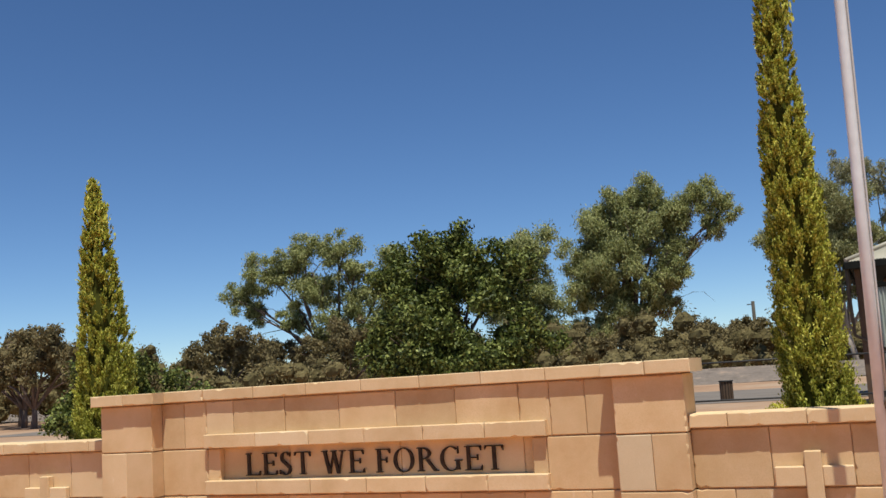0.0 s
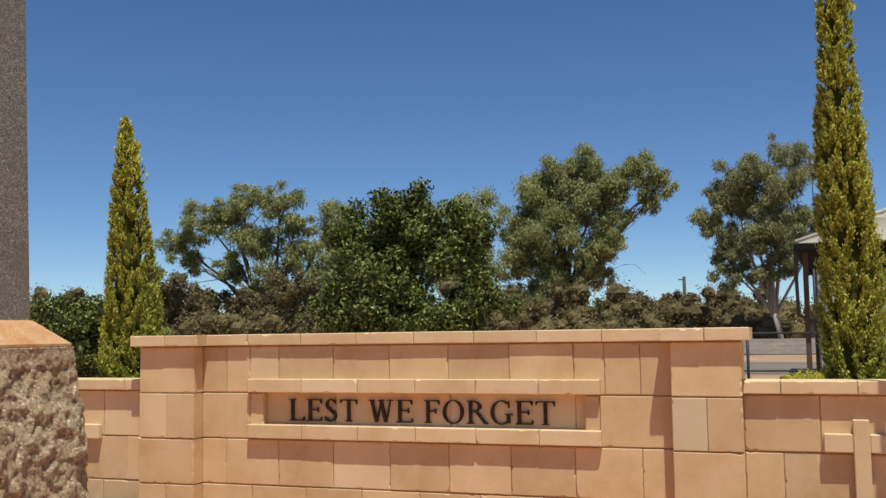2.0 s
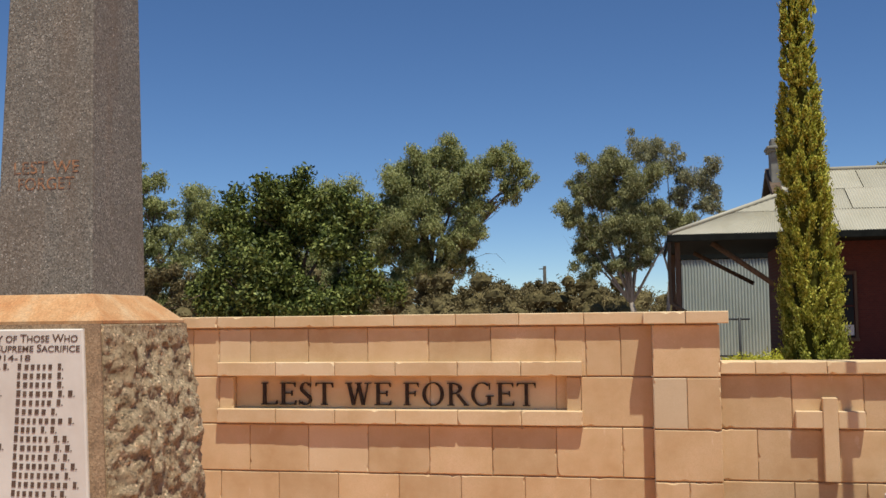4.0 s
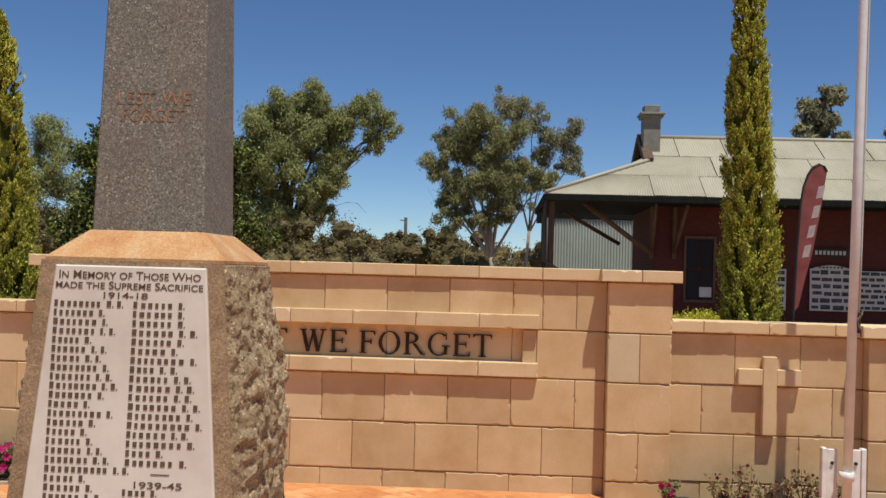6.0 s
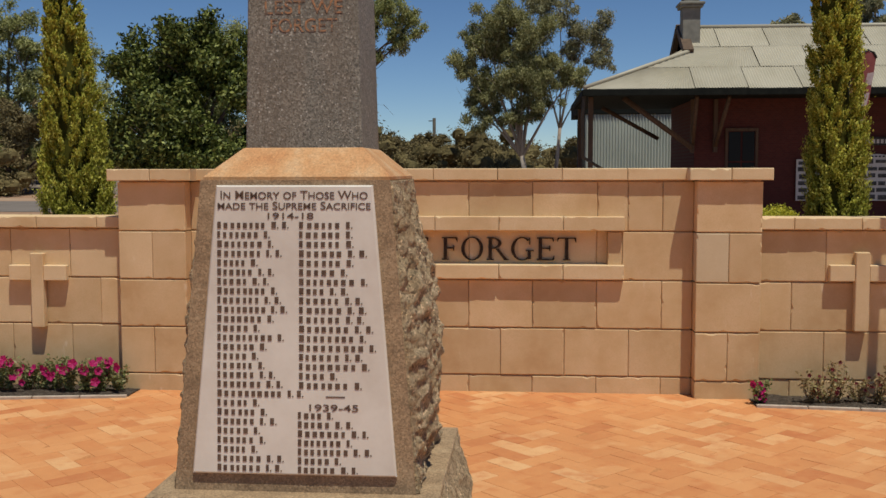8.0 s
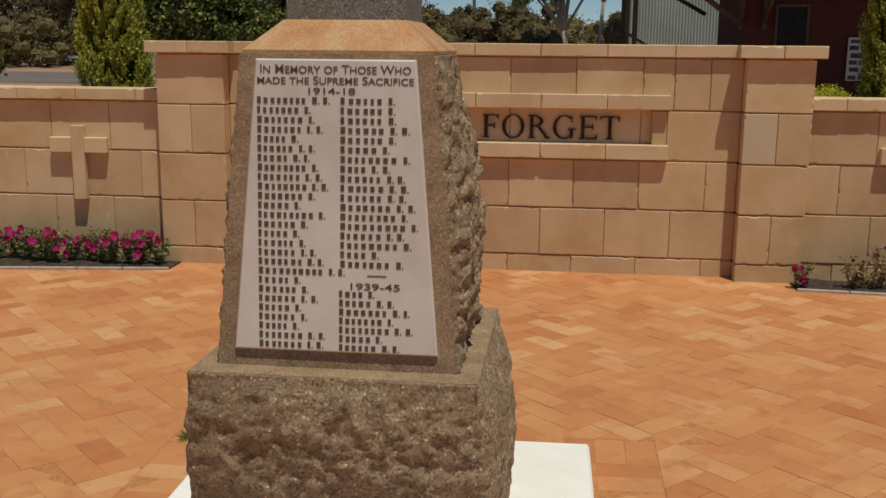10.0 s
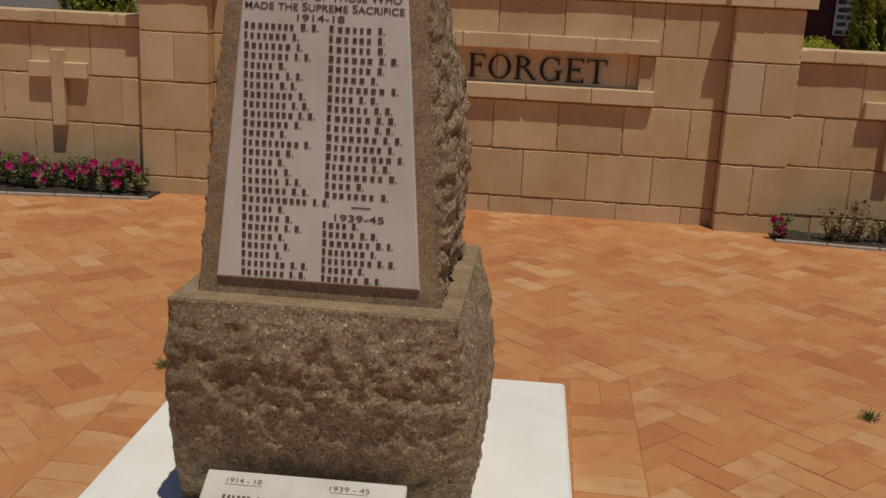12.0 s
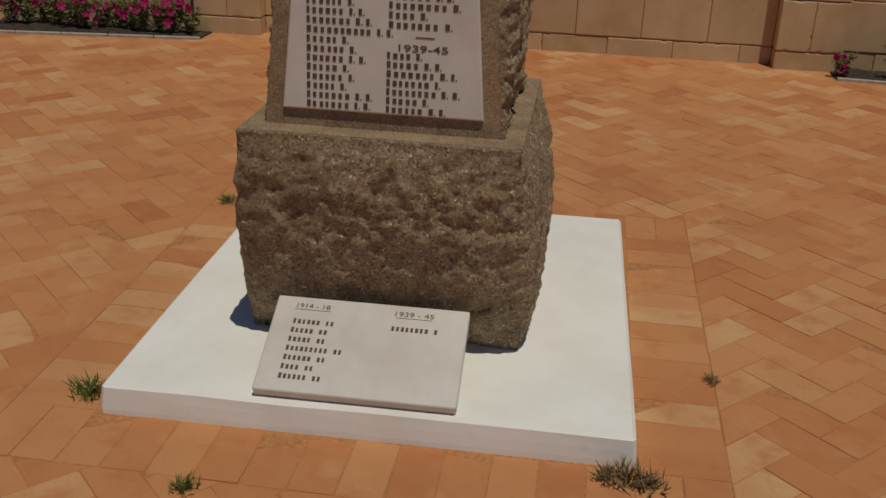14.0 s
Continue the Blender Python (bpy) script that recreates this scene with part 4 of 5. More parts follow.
def bedding_plant(x, y, height, spread, seed, flowers, mat, label, category, group, petal=None, size=1.0):
    """A clump of thin stems with small leaves and open trumpet flowers."""
    rng = random.Random(seed)
    p = thing("bedding_plant", label, category, Matrix.Translation((x, y, GROUND + 0.02)), group)
    bm = bmesh.new()
    pts, out, tips = [], [], []
    for _ in range(11):
        a, r = rng.uniform(0, 6.28), spread * math.sqrt(rng.random())
        tip = Vector((r * math.cos(a), r * math.sin(a) * 0.7, height * rng.uniform(0.55, 1.05)))
        root = tip * 0.2
        root.z = 0
        bend = root.lerp(tip, 0.5) + Vector((rng.uniform(-0.02, 0.02), rng.uniform(-0.02, 0.02), 0))
        add_tube(bm, [root, bend, tip], [0.003, 0.0025, 0.0015], 4)
        tips.append(tip)
        for _ in range(26 if petal is None else 14):
            k = rng.uniform(0.1, 1.0)
            q = (root.lerp(bend, k * 2) if k < 0.5 else bend.lerp(tip, k * 2 - 1)) + Vector((rng.gauss(0, 0.014), rng.gauss(0, 0.014), rng.gauss(0, 0.01)))
            pts.append(q)
            out.append(Vector((rng.gauss(0, 1), rng.gauss(0, 1), rng.uniform(0, 1))).normalized())
    part("stem_clump", bm, mat, p)
    part("foliage", leaves("foliage", pts, out, 0.032, 0.016, mat, 0.1, 0.8, seed), None, p)
    for i in range(flowers):
        c = tips[i % len(tips)] + Vector((rng.uniform(-0.03, 0.03), -0.012 - rng.random() * 0.02, rng.uniform(-0.09, 0.02)))
        bm = bmesh.new()
        R = size * rng.uniform(0.020, 0.035)
        mid = bm.verts.new((0, 0, 0))
        ring = [bm.verts.new((R * (1 + 0.14 * math.cos(5 * t)) * math.cos(t), -0.012 + 0.004 * math.sin(5 * t), R * (1 + 0.14 * math.cos(5 * t)) * math.sin(t))) for t in (2 * math.pi * k / 15 for k in range(15))]
        for k in range(15):
            bm.faces.new((mid, ring[(k + 1) % 15], ring[k]))
        part("flower", bm, petal or PETAL, p, "", Matrix.Translation(c) @ pose(0, 0, 0, rng.uniform(-50, 10), 0, rng.uniform(-50, 50)))
    return p


rng = random.Random(21)
for i in range(13):
    x = -5.62 + 0.107 * i
    bedding_plant(x, -0.16 + rng.uniform(-0.05, 0.05) - 0.05, rng.uniform(0.15, 0.24), 0.085, 100 + i, rng.choice((2, 3, 4, 5, 6)), FOLIAGE, "bushy bedding plant with magenta petunia flowers", "flowering plant", "petunias in the bed")
bedding_plant(-0.075, -0.235, 0.13, 0.06, 140, 6, FOLIAGE, "small bedding plant with magenta petunia flowers", "flowering plant", "petunias in the bed")
for i, (x, h, nf) in enumerate(((0.24, 0.20, 0), (0.42, 0.25, 0), (0.33, 0.15, 0), (0.55, 0.16, 0), (0.67, 0.20, 0), (0.80, 0.23, 0), (0.95, 0.12, 0), (1.08, 0.15, 0))):
    bedding_plant(x, -0.22 + 0.04 * (i % 2), h, 0.095, 150 + i, 7, DRYLEAF, "straggly half-dry bedding plant in the soil bed", "plant", "dry plants in the bed", DRIED, 0.4)

# ---- behind the wall: cypresses and shrubs ----
def cypress(x, y, top, width, seed, label, lean=0.0, power=3.2):
    """A narrow golden cypress: a spire of many upright sprays over a core painted dark as the shade between them."""
    rng = np.random.default_rng(seed)
    c = thing("cypress", label, "tree", Matrix.Translation((x, y, 0)), "golden cypresses")
    tufts = 1500
    z = 0.15 + (top - 0.15) * rng.random(tufts) ** 1.1
    a = rng.random(tufts) * 2 * math.pi
    k = z / top
    r = width / 2 * np.clip(1.03 - k ** power, 0.0, 1) * np.clip(0.7 + k * 1.0, 0.4, 1) + 0.03
    lump = 0.96 + 0.07 * np.sin(3 * a + z * 2.3 + seed) + 0.06 * np.sin(5 * a - z * 4.7 + 2 * seed) + 0.04 * np.sin(2 * a + 9.5 * z)
    rr = r * lump * (0.84 + 0.20 * rng.random(tufts))
    each = 110
    size = np.repeat((0.018 + 0.016 * rng.random(tufts)) * np.clip(1.25 - k, 0.35, 1), each)
    axis = np.repeat(np.stack([np.cos(a) * 0.5, np.sin(a) * 0.5, np.full(tufts, 0.9)], 1), each, 0)
    seat = np.repeat(np.stack([rr * np.cos(a) + lean * k, rr * np.sin(a), z], 1), each, 0)
    along = rng.normal(size=(tufts * each, 1))
    pts = seat + size[:, None] * (axis * along * 1.35 + 0.46 * rng.normal(size=(tufts * each, 3)))
    d = leaves("sprays", pts, axis, 0.023, 0.010, CYPRESS, -0.5, 0.45, seed)
    part("foliage", d, None, c)
    # forked tip and stray shoots
    m = 420
    zz = rng.random(m)
    for dx, h0, h1 in ((lean, top * 0.93, top * 1.02), (lean + 0.10, top * 0.86, top * 0.955)):
        q = np.stack([dx + 0.03 * rng.normal(size=m) * (1.2 - zz), 0.03 * rng.normal(size=m), h0 + (h1 - h0) * zz], 1)
        part("shoot", leaves("shoot", q, np.tile((0.2, 0.0, 1.0), (m, 1)), 0.05, 0.019, CYPRESS, -0.8, 0.4, seed + 3), None, c)["kind"] = "stuff"
    bm = bmesh.new()
    add_tube(bm, [(0, 0, -0.2), (0.3 * lean, 0, top * 0.5), (lean, 0, top * 0.97)], [0.07, 0.05, 0.01], 8)
    part("trunk", bm, BARK, c)
    # solid core whose dark colour stands for the shaded gaps
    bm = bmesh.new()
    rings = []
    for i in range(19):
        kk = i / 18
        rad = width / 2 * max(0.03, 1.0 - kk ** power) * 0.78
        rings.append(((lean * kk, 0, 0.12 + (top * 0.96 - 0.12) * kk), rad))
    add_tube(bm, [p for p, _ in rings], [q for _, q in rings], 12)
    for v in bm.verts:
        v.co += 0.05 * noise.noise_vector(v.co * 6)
    part("inner_foliage", bm, CYPRESS_SHADE, c)
    return c


cypress(0.65, 0.62, 4.20, 0.335, 31, "tall slender golden cypress behind the side wall", -0.10, 2.5)
cypress(-4.90, 0.66, 3.34, 0.50, 32, "golden cypress with a forked tip behind the side wall", -0.19, 2.1)
pts, out = clump_points([(0.62, 2.4, 0.93, 0.27), (0.95, 2.4, 0.91, 0.27), (0.30, 2.5, 0.90, 0.26), (0.7, 2.4, 0.6, 0.36), (1.2, 2.4, 0.81, 0.25)], 44000, 41, 0.7, 0.85, 0.05)
shrub = thing("golden_shrub", "low clipped golden green shrub behind the wall", "shrub", Matrix.Translation((0.6, 2.4, 0)))
part("foliage", leaves("foliage", pts - np.array([0.6, 2.4, 0]), out, 0.026, 0.015, GOLD, -0.3, 0.5, 41), None, shrub)
bm = bmesh.new()
for dx in (-0.2, 0.0, 0.25):
    add_tube(bm, [(0, 0, -0.1), (dx * 0.6, 0, 0.4), (dx, 0, 0.85)], [0.025, 0.018, 0.008], 6)
part("stem_clump", bm, BARK, shrub)

tree("bushy_tree", "dense dark green glossy-leaved round tree", "tree", (-12.23, 24, 0), [(-11.75 + (x + 12.2) * 0.87, y, z * 0.965, r) for x, y, z, r in ((-12.3, 24, 5.2, 1.3), (-13.93, 24.2, 4.35, 1.45), (-12.45, 24, 5.65, 1.05), (-11.2, 24, 4.8, 1.1), (-10.33, 24, 4.55, 1.4), (-14.73, 23.8, 2.6, 1.25), (-12.23, 23.2, 2.6, 1.8), (-9.73, 23.8, 2.3, 1.25), (-13.53, 23.2, 2.0, 1.4), (-11.13, 23.0, 1.6, 1.4))],
     62000, (0.15, 0.085), DARKLEAF, BARK, 0.16, 51, -0.2, 10, 0.44, 0.35, 0.3)
tree("bush", "dark green leafy bush beyond the low wall", "bush", (-15.0, 12, 0), [(-15.5, 12, 1.5, 0.9), (-15.0, 12, 1.7, 0.9), (-15.4, 11.5, 0.9, 0.9), (-14.60, 12.2, 1.3, 1.0), (-13.60, 12.6, 1.2, 0.9)],
     24000, (0.10, 0.055), DARKLEAF, BARK, 0.08, 52, 0.1, 7, 0.42, 0.35, 0.3)

# ---- gum trees in the distance ----
def far(items, k, ox=0.0, sx=0.45, sy=-6.28):
    """A stand set back k times as far, and as much larger."""
    return [tuple([sx + (b[0] + ox - sx) * k, sy + (b[1] - sy) * k, 1.5 + (b[2] - 1.5) * k * 1.05] + [v * k * 1.1 for v in b[3:]]) for b in items]


tree("gum_tree", "spreading gum tree with drooping foliage and bare lower limbs", "tree", (-31.0, 130, -0.3),
     far([(x, y, z - 0.45, r * (0.9 if z < 7.0 else 1.0)) for x, y, z, r in ((-15.0, 62, 12.2, 1.9), (-17.4, 62, 10.6, 2.1), (-19.2, 62, 9.0, 1.7), (-15.8, 61, 9.6, 2.3), (-13.3, 62, 11.0, 1.8), (-13.2, 62, 8.4, 1.7), (-10.8, 62, 12.2, 1.4), (-9.3, 62, 11.3, 1.1), (-19.3, 62, 6.2, 1.3), (-17.2, 61, 7.2, 1.6), (-14.5, 61, 6.6, 1.2), (-16.6, 62, 12.0, 1.5), (-12.0, 62, 11.4, 1.3), (-14.4, 61, 10.6, 1.8), (-18.6, 62, 7.4, 1.6), (-12.2, 62, 9.6, 1.3), (-9.9, 62, 10.3, 0.9), (-19.9, 62, 4.2, 1.2), (-18.2, 62, 4.6, 1.3), (-20.6, 62, 3.0, 1.0), (-16.8, 61, 5.9, 1.5), (-15.6, 61, 5.0, 1.2), (-13.9, 61, 6.6, 1.1), (-12.8, 61, 7.6, 1.0), (-17.6, 61, 4.0, 1.4), (-14.7, 62, 13.0, 1.4), (-18.4, 62, 8.4, 1.3), (-17.9, 62, 10.0, 1.2), (-12.9, 62, 7.3, 1.2), (-13.6, 62, 5.6, 1.1))], 1.99, 0.8, 0.45, -6.28),
     95000, (0.52, 0.15), GUM, BARK, 0.55, 61, 0.9, 8, 0.44, 0.05, 0.28, dead=[far(d, 1.99, 0.8, 0.45, -6.28) for d in (((-13.9, 62, 4.2), (-12.6, 62, 5.5), (-11.7, 62, 5.8), (-11.0, 62, 5.75), (-10.35, 62, 5.1)), ((-13.6, 62, 5.4), (-12.5, 62, 7.4), (-11.3, 62, 8.2), (-10.35, 62, 9.0)))], group="gum trees")
tree("gum_tree", "open gum tree with rounded foliage clumps", "tree", (-43.0, 70, -0.3),
     far([(x + 0.4, y, z - 0.55, r) for x, y, z, r in ((-42.6, 55, 8.2, 1.3), (-40.4, 55, 9.7, 1.6), (-37.2, 55, 11.0, 1.5), (-34.6, 55, 10.7, 1.5), (-36.5, 55, 8.3, 1.7), (-33.6, 55, 7.6, 1.6), (-31.3, 56, 9.3, 1.6), (-35.2, 54.5, 5.4, 1.5), (-32.6, 55, 5.2, 1.7), (-30.2, 55, 6.6, 1.8), (-38.3, 55, 6.6, 1.2), (-38.9, 55, 10.3, 1.2), (-41.6, 55, 7.0, 1.0), (-33.4, 55, 9.3, 1.2), (-34.4, 55, 3.2, 1.5), (-31.5, 55, 3.4, 1.6))], 1.25, 0.72, 0.45, -6.28),
     60000, (0.30, 0.10), GUM, BARK, 0.36, 62, 0.6, 8, 0.44, 0.05, 0.25, dead=[far(d, 1.25, 0.72, 0.45, -6.28) for d in (((-36.5, 55, 4.5), (-39.8, 55, 6.8), (-42.3, 55, 6.9)), ((-37.4, 55, 5.5), (-40.6, 55, 5.2), (-42.4, 55, 4.4)))], group="gum trees")
tree("gum_tree", "dense olive gum tree behind the dark tree", "tree", (-35.0, 100, -0.3),
     far([(-22.6, 60, 9.1, 2.0), (-21.6, 60, 6.3, 2.0), (-23.5, 60, 5.4, 2.0), (-21.0, 60, 3.6, 1.8), (-25.5, 60, 7.0, 1.8), (-19.8, 60, 2.2, 1.4)], 1.6, 0.78, 0.45, -6.28),
     40000, (0.40, 0.14), GUM, BARK, 0.38, 63, 0.6, 8, 0.48, 0.05, 0.3, group="gum trees")
tree("gum_tree", "pale-barked gum tree with sparse drooping crown", "tree", (-1.4, 79.6, -0.3),
     far([(-3.6, 55, 9.2, 1.7), (-5.0, 55, 7.4, 1.2), (-1.4, 55, 8.6, 1.8), (-2.8, 54.5, 6.4, 1.6), (-3.9, 55, 4.7, 1.1), (-0.6, 55, 5.9, 1.3), (1.2, 55, 6.7, 1.0), (-2.4, 55, 10.2, 1.2), (-4.4, 55, 8.8, 1.1), (-2.0, 55, 7.6, 1.5), (-0.2, 55, 7.4, 1.3), (-4.4, 55, 6.0, 1.0), (-1.8, 55, 4.6, 1.1)], 1.4, 0.07, -0.88, -6.6),
     76000, (0.27, 0.085), GUM_MID, PALEBARK, 0.24, 64, 0.9, 7, 0.42, 0.05, 0.3, dead=[far(d, 1.4, 0.07, -0.88, -6.6) for d in (((-2.3, 55, 4.2), (-4.6, 55, 4.6), (-5.7, 55, 6.3)),)], group="gum trees")
tree("gum_tree", "thin gum tree with airy grey-green foliage", "tree", (0.8, 82.5, -0.3),
     far([(-0.7, 57, 11.5, 1.4), (0.6, 57, 10.6, 1.2), (2.6, 57, 9.6, 1.5), (3.0, 57, 8.0, 1.0), (1.4, 57, 8.6, 1.2)], 1.4, 0.07, -0.88, -6.6),
     11000, (0.32, 0.09), GUM_PALE, PALEBARK, 0.17, 65, 0.9, 8, 0.34, 0.2, 0.4, group="gum trees")
tree("gum_tree", "grey-green gum tree rising behind the station roof", "tree", (15.2, 46, -0.3),
     [(14.9, 46, 10.0, 1.2), (15.6, 46, 10.9, 0.9), (11.6, 46, 8.5, 0.8), (16.3, 46, 8.6, 0.7), (14.4, 46, 8.6, 1.0), (19.5, 46, 9.4, 1.2)],
     5000, (0.42, 0.14), GUM_PALE, BARK, 0.22, 66, 0.8, 7, 0.38, 0.3, 0.4, group="gum trees")

# mallee scrub along the horizon, one uneven belt
rng = np.random.default_rng(7)
blobs = []
for i in range(330):
    x = -150 + 215 * rng.random()
    y = 84 + 26 * rng.random()
    h = 2.6 + 4.0 * rng.random() ** 2.0 + (1.0 if x < -70 else 0)
    h *= 0.98 if x > -42 else 1.06
    for _ in range(5):
        blobs.append((x + rng.normal() * 1.9, y + rng.normal(), h * rng.uniform(0.25, 0.95), rng.uniform(0.9, 1.7)))
for i in range(60):
    x = -30 + 28 * rng.random()
    blobs.append((x, 80 + 4 * rng.random(), 0.4 + 1.8 * rng.random(), rng.uniform(0.5, 1.0)))
for i in range(90):
    x, y = -92 + 56 * rng.random(), 53 + 12 * rng.random()
    for _ in range(4):
        blobs.append((x + rng.normal() * 1.4, y + rng.normal(), rng.uniform(0.3, 2.9), rng.uniform(0.7, 1.3)))
pts, out = clump_points(blobs, 280000, 71, 0.70, 0.85, 0.17)
belt = tagged(part("scrub_belt", leaves("scrub_belt", pts, out, 0.28, 0.13, SCRUB, 0.1, 0.8, 71), None), "belt of dull olive mallee scrub along the horizon", "scrub", kind="stuff")
# dense inner foliage, one uneven lump to each clump, its shade put into the colour
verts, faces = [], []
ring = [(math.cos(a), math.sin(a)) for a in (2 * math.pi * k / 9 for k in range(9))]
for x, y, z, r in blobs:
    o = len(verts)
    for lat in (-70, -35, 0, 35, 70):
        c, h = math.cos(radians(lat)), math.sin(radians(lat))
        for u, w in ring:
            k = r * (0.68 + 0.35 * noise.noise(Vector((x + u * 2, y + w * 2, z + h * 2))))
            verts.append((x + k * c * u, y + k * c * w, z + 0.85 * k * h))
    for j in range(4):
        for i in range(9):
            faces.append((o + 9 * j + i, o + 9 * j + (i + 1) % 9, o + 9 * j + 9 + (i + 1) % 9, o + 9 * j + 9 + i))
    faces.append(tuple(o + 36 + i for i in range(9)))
part("inner_foliage", data_from("inner_foliage", verts, faces, SCRUB_SHADE), None, belt)["kind"] = "stuff"
for k, (x, y, s) in enumerate(((-52.5, 46, 1.25), (-60.0, 52, 1.35), (-45.8, 58, 1.2), (-66, 45, 1.3), (-56.5, 49, 1.2), (-39.5, 66, 1.2), (-49.0, 70, 1.1), (-11.5, 92, 0.95), (-16.5, 95, 1.0), (-22.5, 93, 0.95), (-6.0, 96, 0.9), (4.0, 97, 0.85))):
    s *= 0.94 if x < -30 else 1.0
    tree("mallee_tree", "small umbrella-crowned mallee tree on the dirt verge", "tree", (x, y, -0.3),
         [(x + dx * s, y + 0.5 * dz, z * s, r * s) for dx, dz, z, r in ((-2.4, 0, 3.8, 1.3), (-0.6, 1, 4.7, 1.4), (1.3, 0, 4.5, 1.4), (2.8, 1, 3.7, 1.2), (0.2, -1, 3.5, 1.4), (-3.3, 1, 2.8, 1.0), (3.3, 0, 2.6, 1.0))],
         7000, (0.34, 0.14), SCRUB, BARK, 0.2, 80 + k, 0.3, 6, 0.42, 0.35, 0.3, group="mallee trees")

# ---- ground, road and fence ----
def sheet(name, x0, y0, x1, y1, z, material, label, category, n=40, rough=0.0, rise=None):
    bm = bmesh.new()
    g = [[bm.verts.new((x0 + (x1 - x0) * i / n, y0 + (y1 - y0) * j / n, z + rough * noise.noise(Vector((i * 0.7, j * 0.7, 3))) + (rise(j / n) if rise else 0))) for j in range(n + 1)] for i in range(n + 1)]
    for i in range(n):
        for j in range(n):
            bm.faces.new((g[i][j], g[i + 1][j], g[i + 1][j + 1], g[i][j + 1])).smooth = True
    return tagged(part(name, bm, material), label, category, kind="structure")


sheet("ground", -2000, -2000, 2000, 2000, -0.22, DIRT, "red-brown bare dirt ground reaching the horizon", "ground", 8)
sheet("road", -46, 35, 120, 50, -0.205, ASPHALT, "grey asphalt road beyond the fence", "road", 8)
sheet("verge", -160, 66, 120, 82, -0.20, BANK, "low grey gravel bank beside the railway", "bank", 60, 0.25, lambda k: 0.9 * math.sin(math.pi * k))

fence = thing("rail_fence", "black steel post and rail fence beside the road", "fence", Matrix.Translation((-1.0, 14, -0.22)))
for x in (-3.4, -1.75, 0.25, 2.25):
    bm = bmesh.new()
    add_tube(bm, [(x, 0, 0), (x, 0, 1.70)], [0.028, 0.028], 8)
    part("post", bm, STEEL, fence)
for z in (1.67, 0.95):
    bm = bmesh.new()
    add_tube(bm, [(-3.6, 0, z), (2.45, 0, z)], [0.018, 0.018], 8)
    part("rail", bm, STEEL, fence)

litter = thing("litter_bin", "dark brown slatted litter bin on the verge", "bin", Matrix.Translation((-5.33, 37.0, -0.205)) @ Matrix.Diagonal((1.15, 1.15, 0.95, 1)))
for k in range(14):
    a = 2 * math.pi * k / 14
    part("slat", box_data(0.075, 0.02, 0.78, 0.004, TIMBER, "slat"), None, litter, "", pose(0.22 * math.cos(a), 0.22 * math.sin(a), 0.45, 0, 0, math.degrees(a) + 90))
bm = bmesh.new()
add_tube(bm, [(0, 0, 0.0), (0, 0, 0.8)], [0.19, 0.19], 14)
part("liner", bm, STEEL, litter)
bm = bmesh.new()
add_tube(bm, [(0, 0, 0.82), (0, 0, 0.87)], [0.26, 0.25], 18)
part("rim", bm, STEEL, litter)

up = thing("utility_pole", "weathered timber power pole with a short crossarm", "utility pole", Matrix.Translation((-11.25, 100, -0.2)))
bm = bmesh.new()
add_tube(bm, [(0, 0, 0), (0, 0, 7.25)], [0.20, 0.17], 9)
part("pole", bm, OLDWOOD, up)
part("crossarm", box_data(0.7, 0.1, 0.1, 0.01, OLDWOOD, "crossarm"), None, up, "", Matrix.Translation((-0.25, 0, 6.95)))

# ---- the old station building ----
BACK = Matrix.Translation((-1.54, -6.7, 1.5)) @ Matrix.Scale(1.07, 4) @ Matrix.Translation((1.54, 6.7, -1.5))
st = thing("station_building", "old red brick station with a pale corrugated roof and deep awning", "building", BACK @ Matrix.Translation((9, 26, 0)))
EY, EZ, RY, RZ = 22.0, 3.80, 25.6, 5.92           # eave and ridge
EX0, EX1 = 0.03, 19.0
GX, GZ = 3.28, 5.02                               # foot of the gablet


def world_part(name, bm, mat, parent=None, label=""):
    ob = part(name, bm, mat, parent or st, label)
    ob.matrix_parent_inverse = Matrix.Translation((-9, -26, 0)) if parent is None else Matrix()
    return ob


bm = bmesh.new()
for lo, hi in (((3.42, 24.0, -0.2), (18.2, 24.3, 3.9)), ((3.42, 24.3, -0.2), (3.72, 28.6, 3.9)), ((17.9, 24.3, -0.2), (18.2, 28.6, 3.9)), ((3.42, 28.6, -0.2), (18.2, 28.9, 3.9))):
    add_box(bm, lo, hi)
world_part("brick_wall", bm, REDBRICK)


def roof_plane(corners, name="roof_sheet"):
    """Corrugated sheeting over a sloping quad (foot left, foot right, head right, head left)."""
    a, b, c, d = (Vector(p) for p in corners)
    n = max(2, int((b - a).length / 0.038))
    m = 6
    nrm = (b - a).cross(d - a).normalized()
    verts, faces = [], []
    for i in range(n + 1):
        u = i / n
        lo, hi = a.lerp(b, u), d.lerp(c, u)
        w = 0.010 * math.cos(math.pi * i)
        for j in range(m + 1):
            k = j / m
            verts.append(lo.lerp(hi, k) + nrm * (w + 0.006 * noise.noise(Vector((i * 0.11, j, 0)))))
    for i in range(n):
        for j in range(m):
            p = i * (m + 1) + j
            faces.append((p, p + m + 1, p + m + 2, p + 1))
    ob = part(name, data_from(name, verts, faces, ROOF), None, st)
    ob.matrix_parent_inverse = Matrix.Translation((-9, -26, 0))
    return ob


def slope_z(y):
    return EZ + (RZ - EZ) * (y - EY) / (RY - EY)


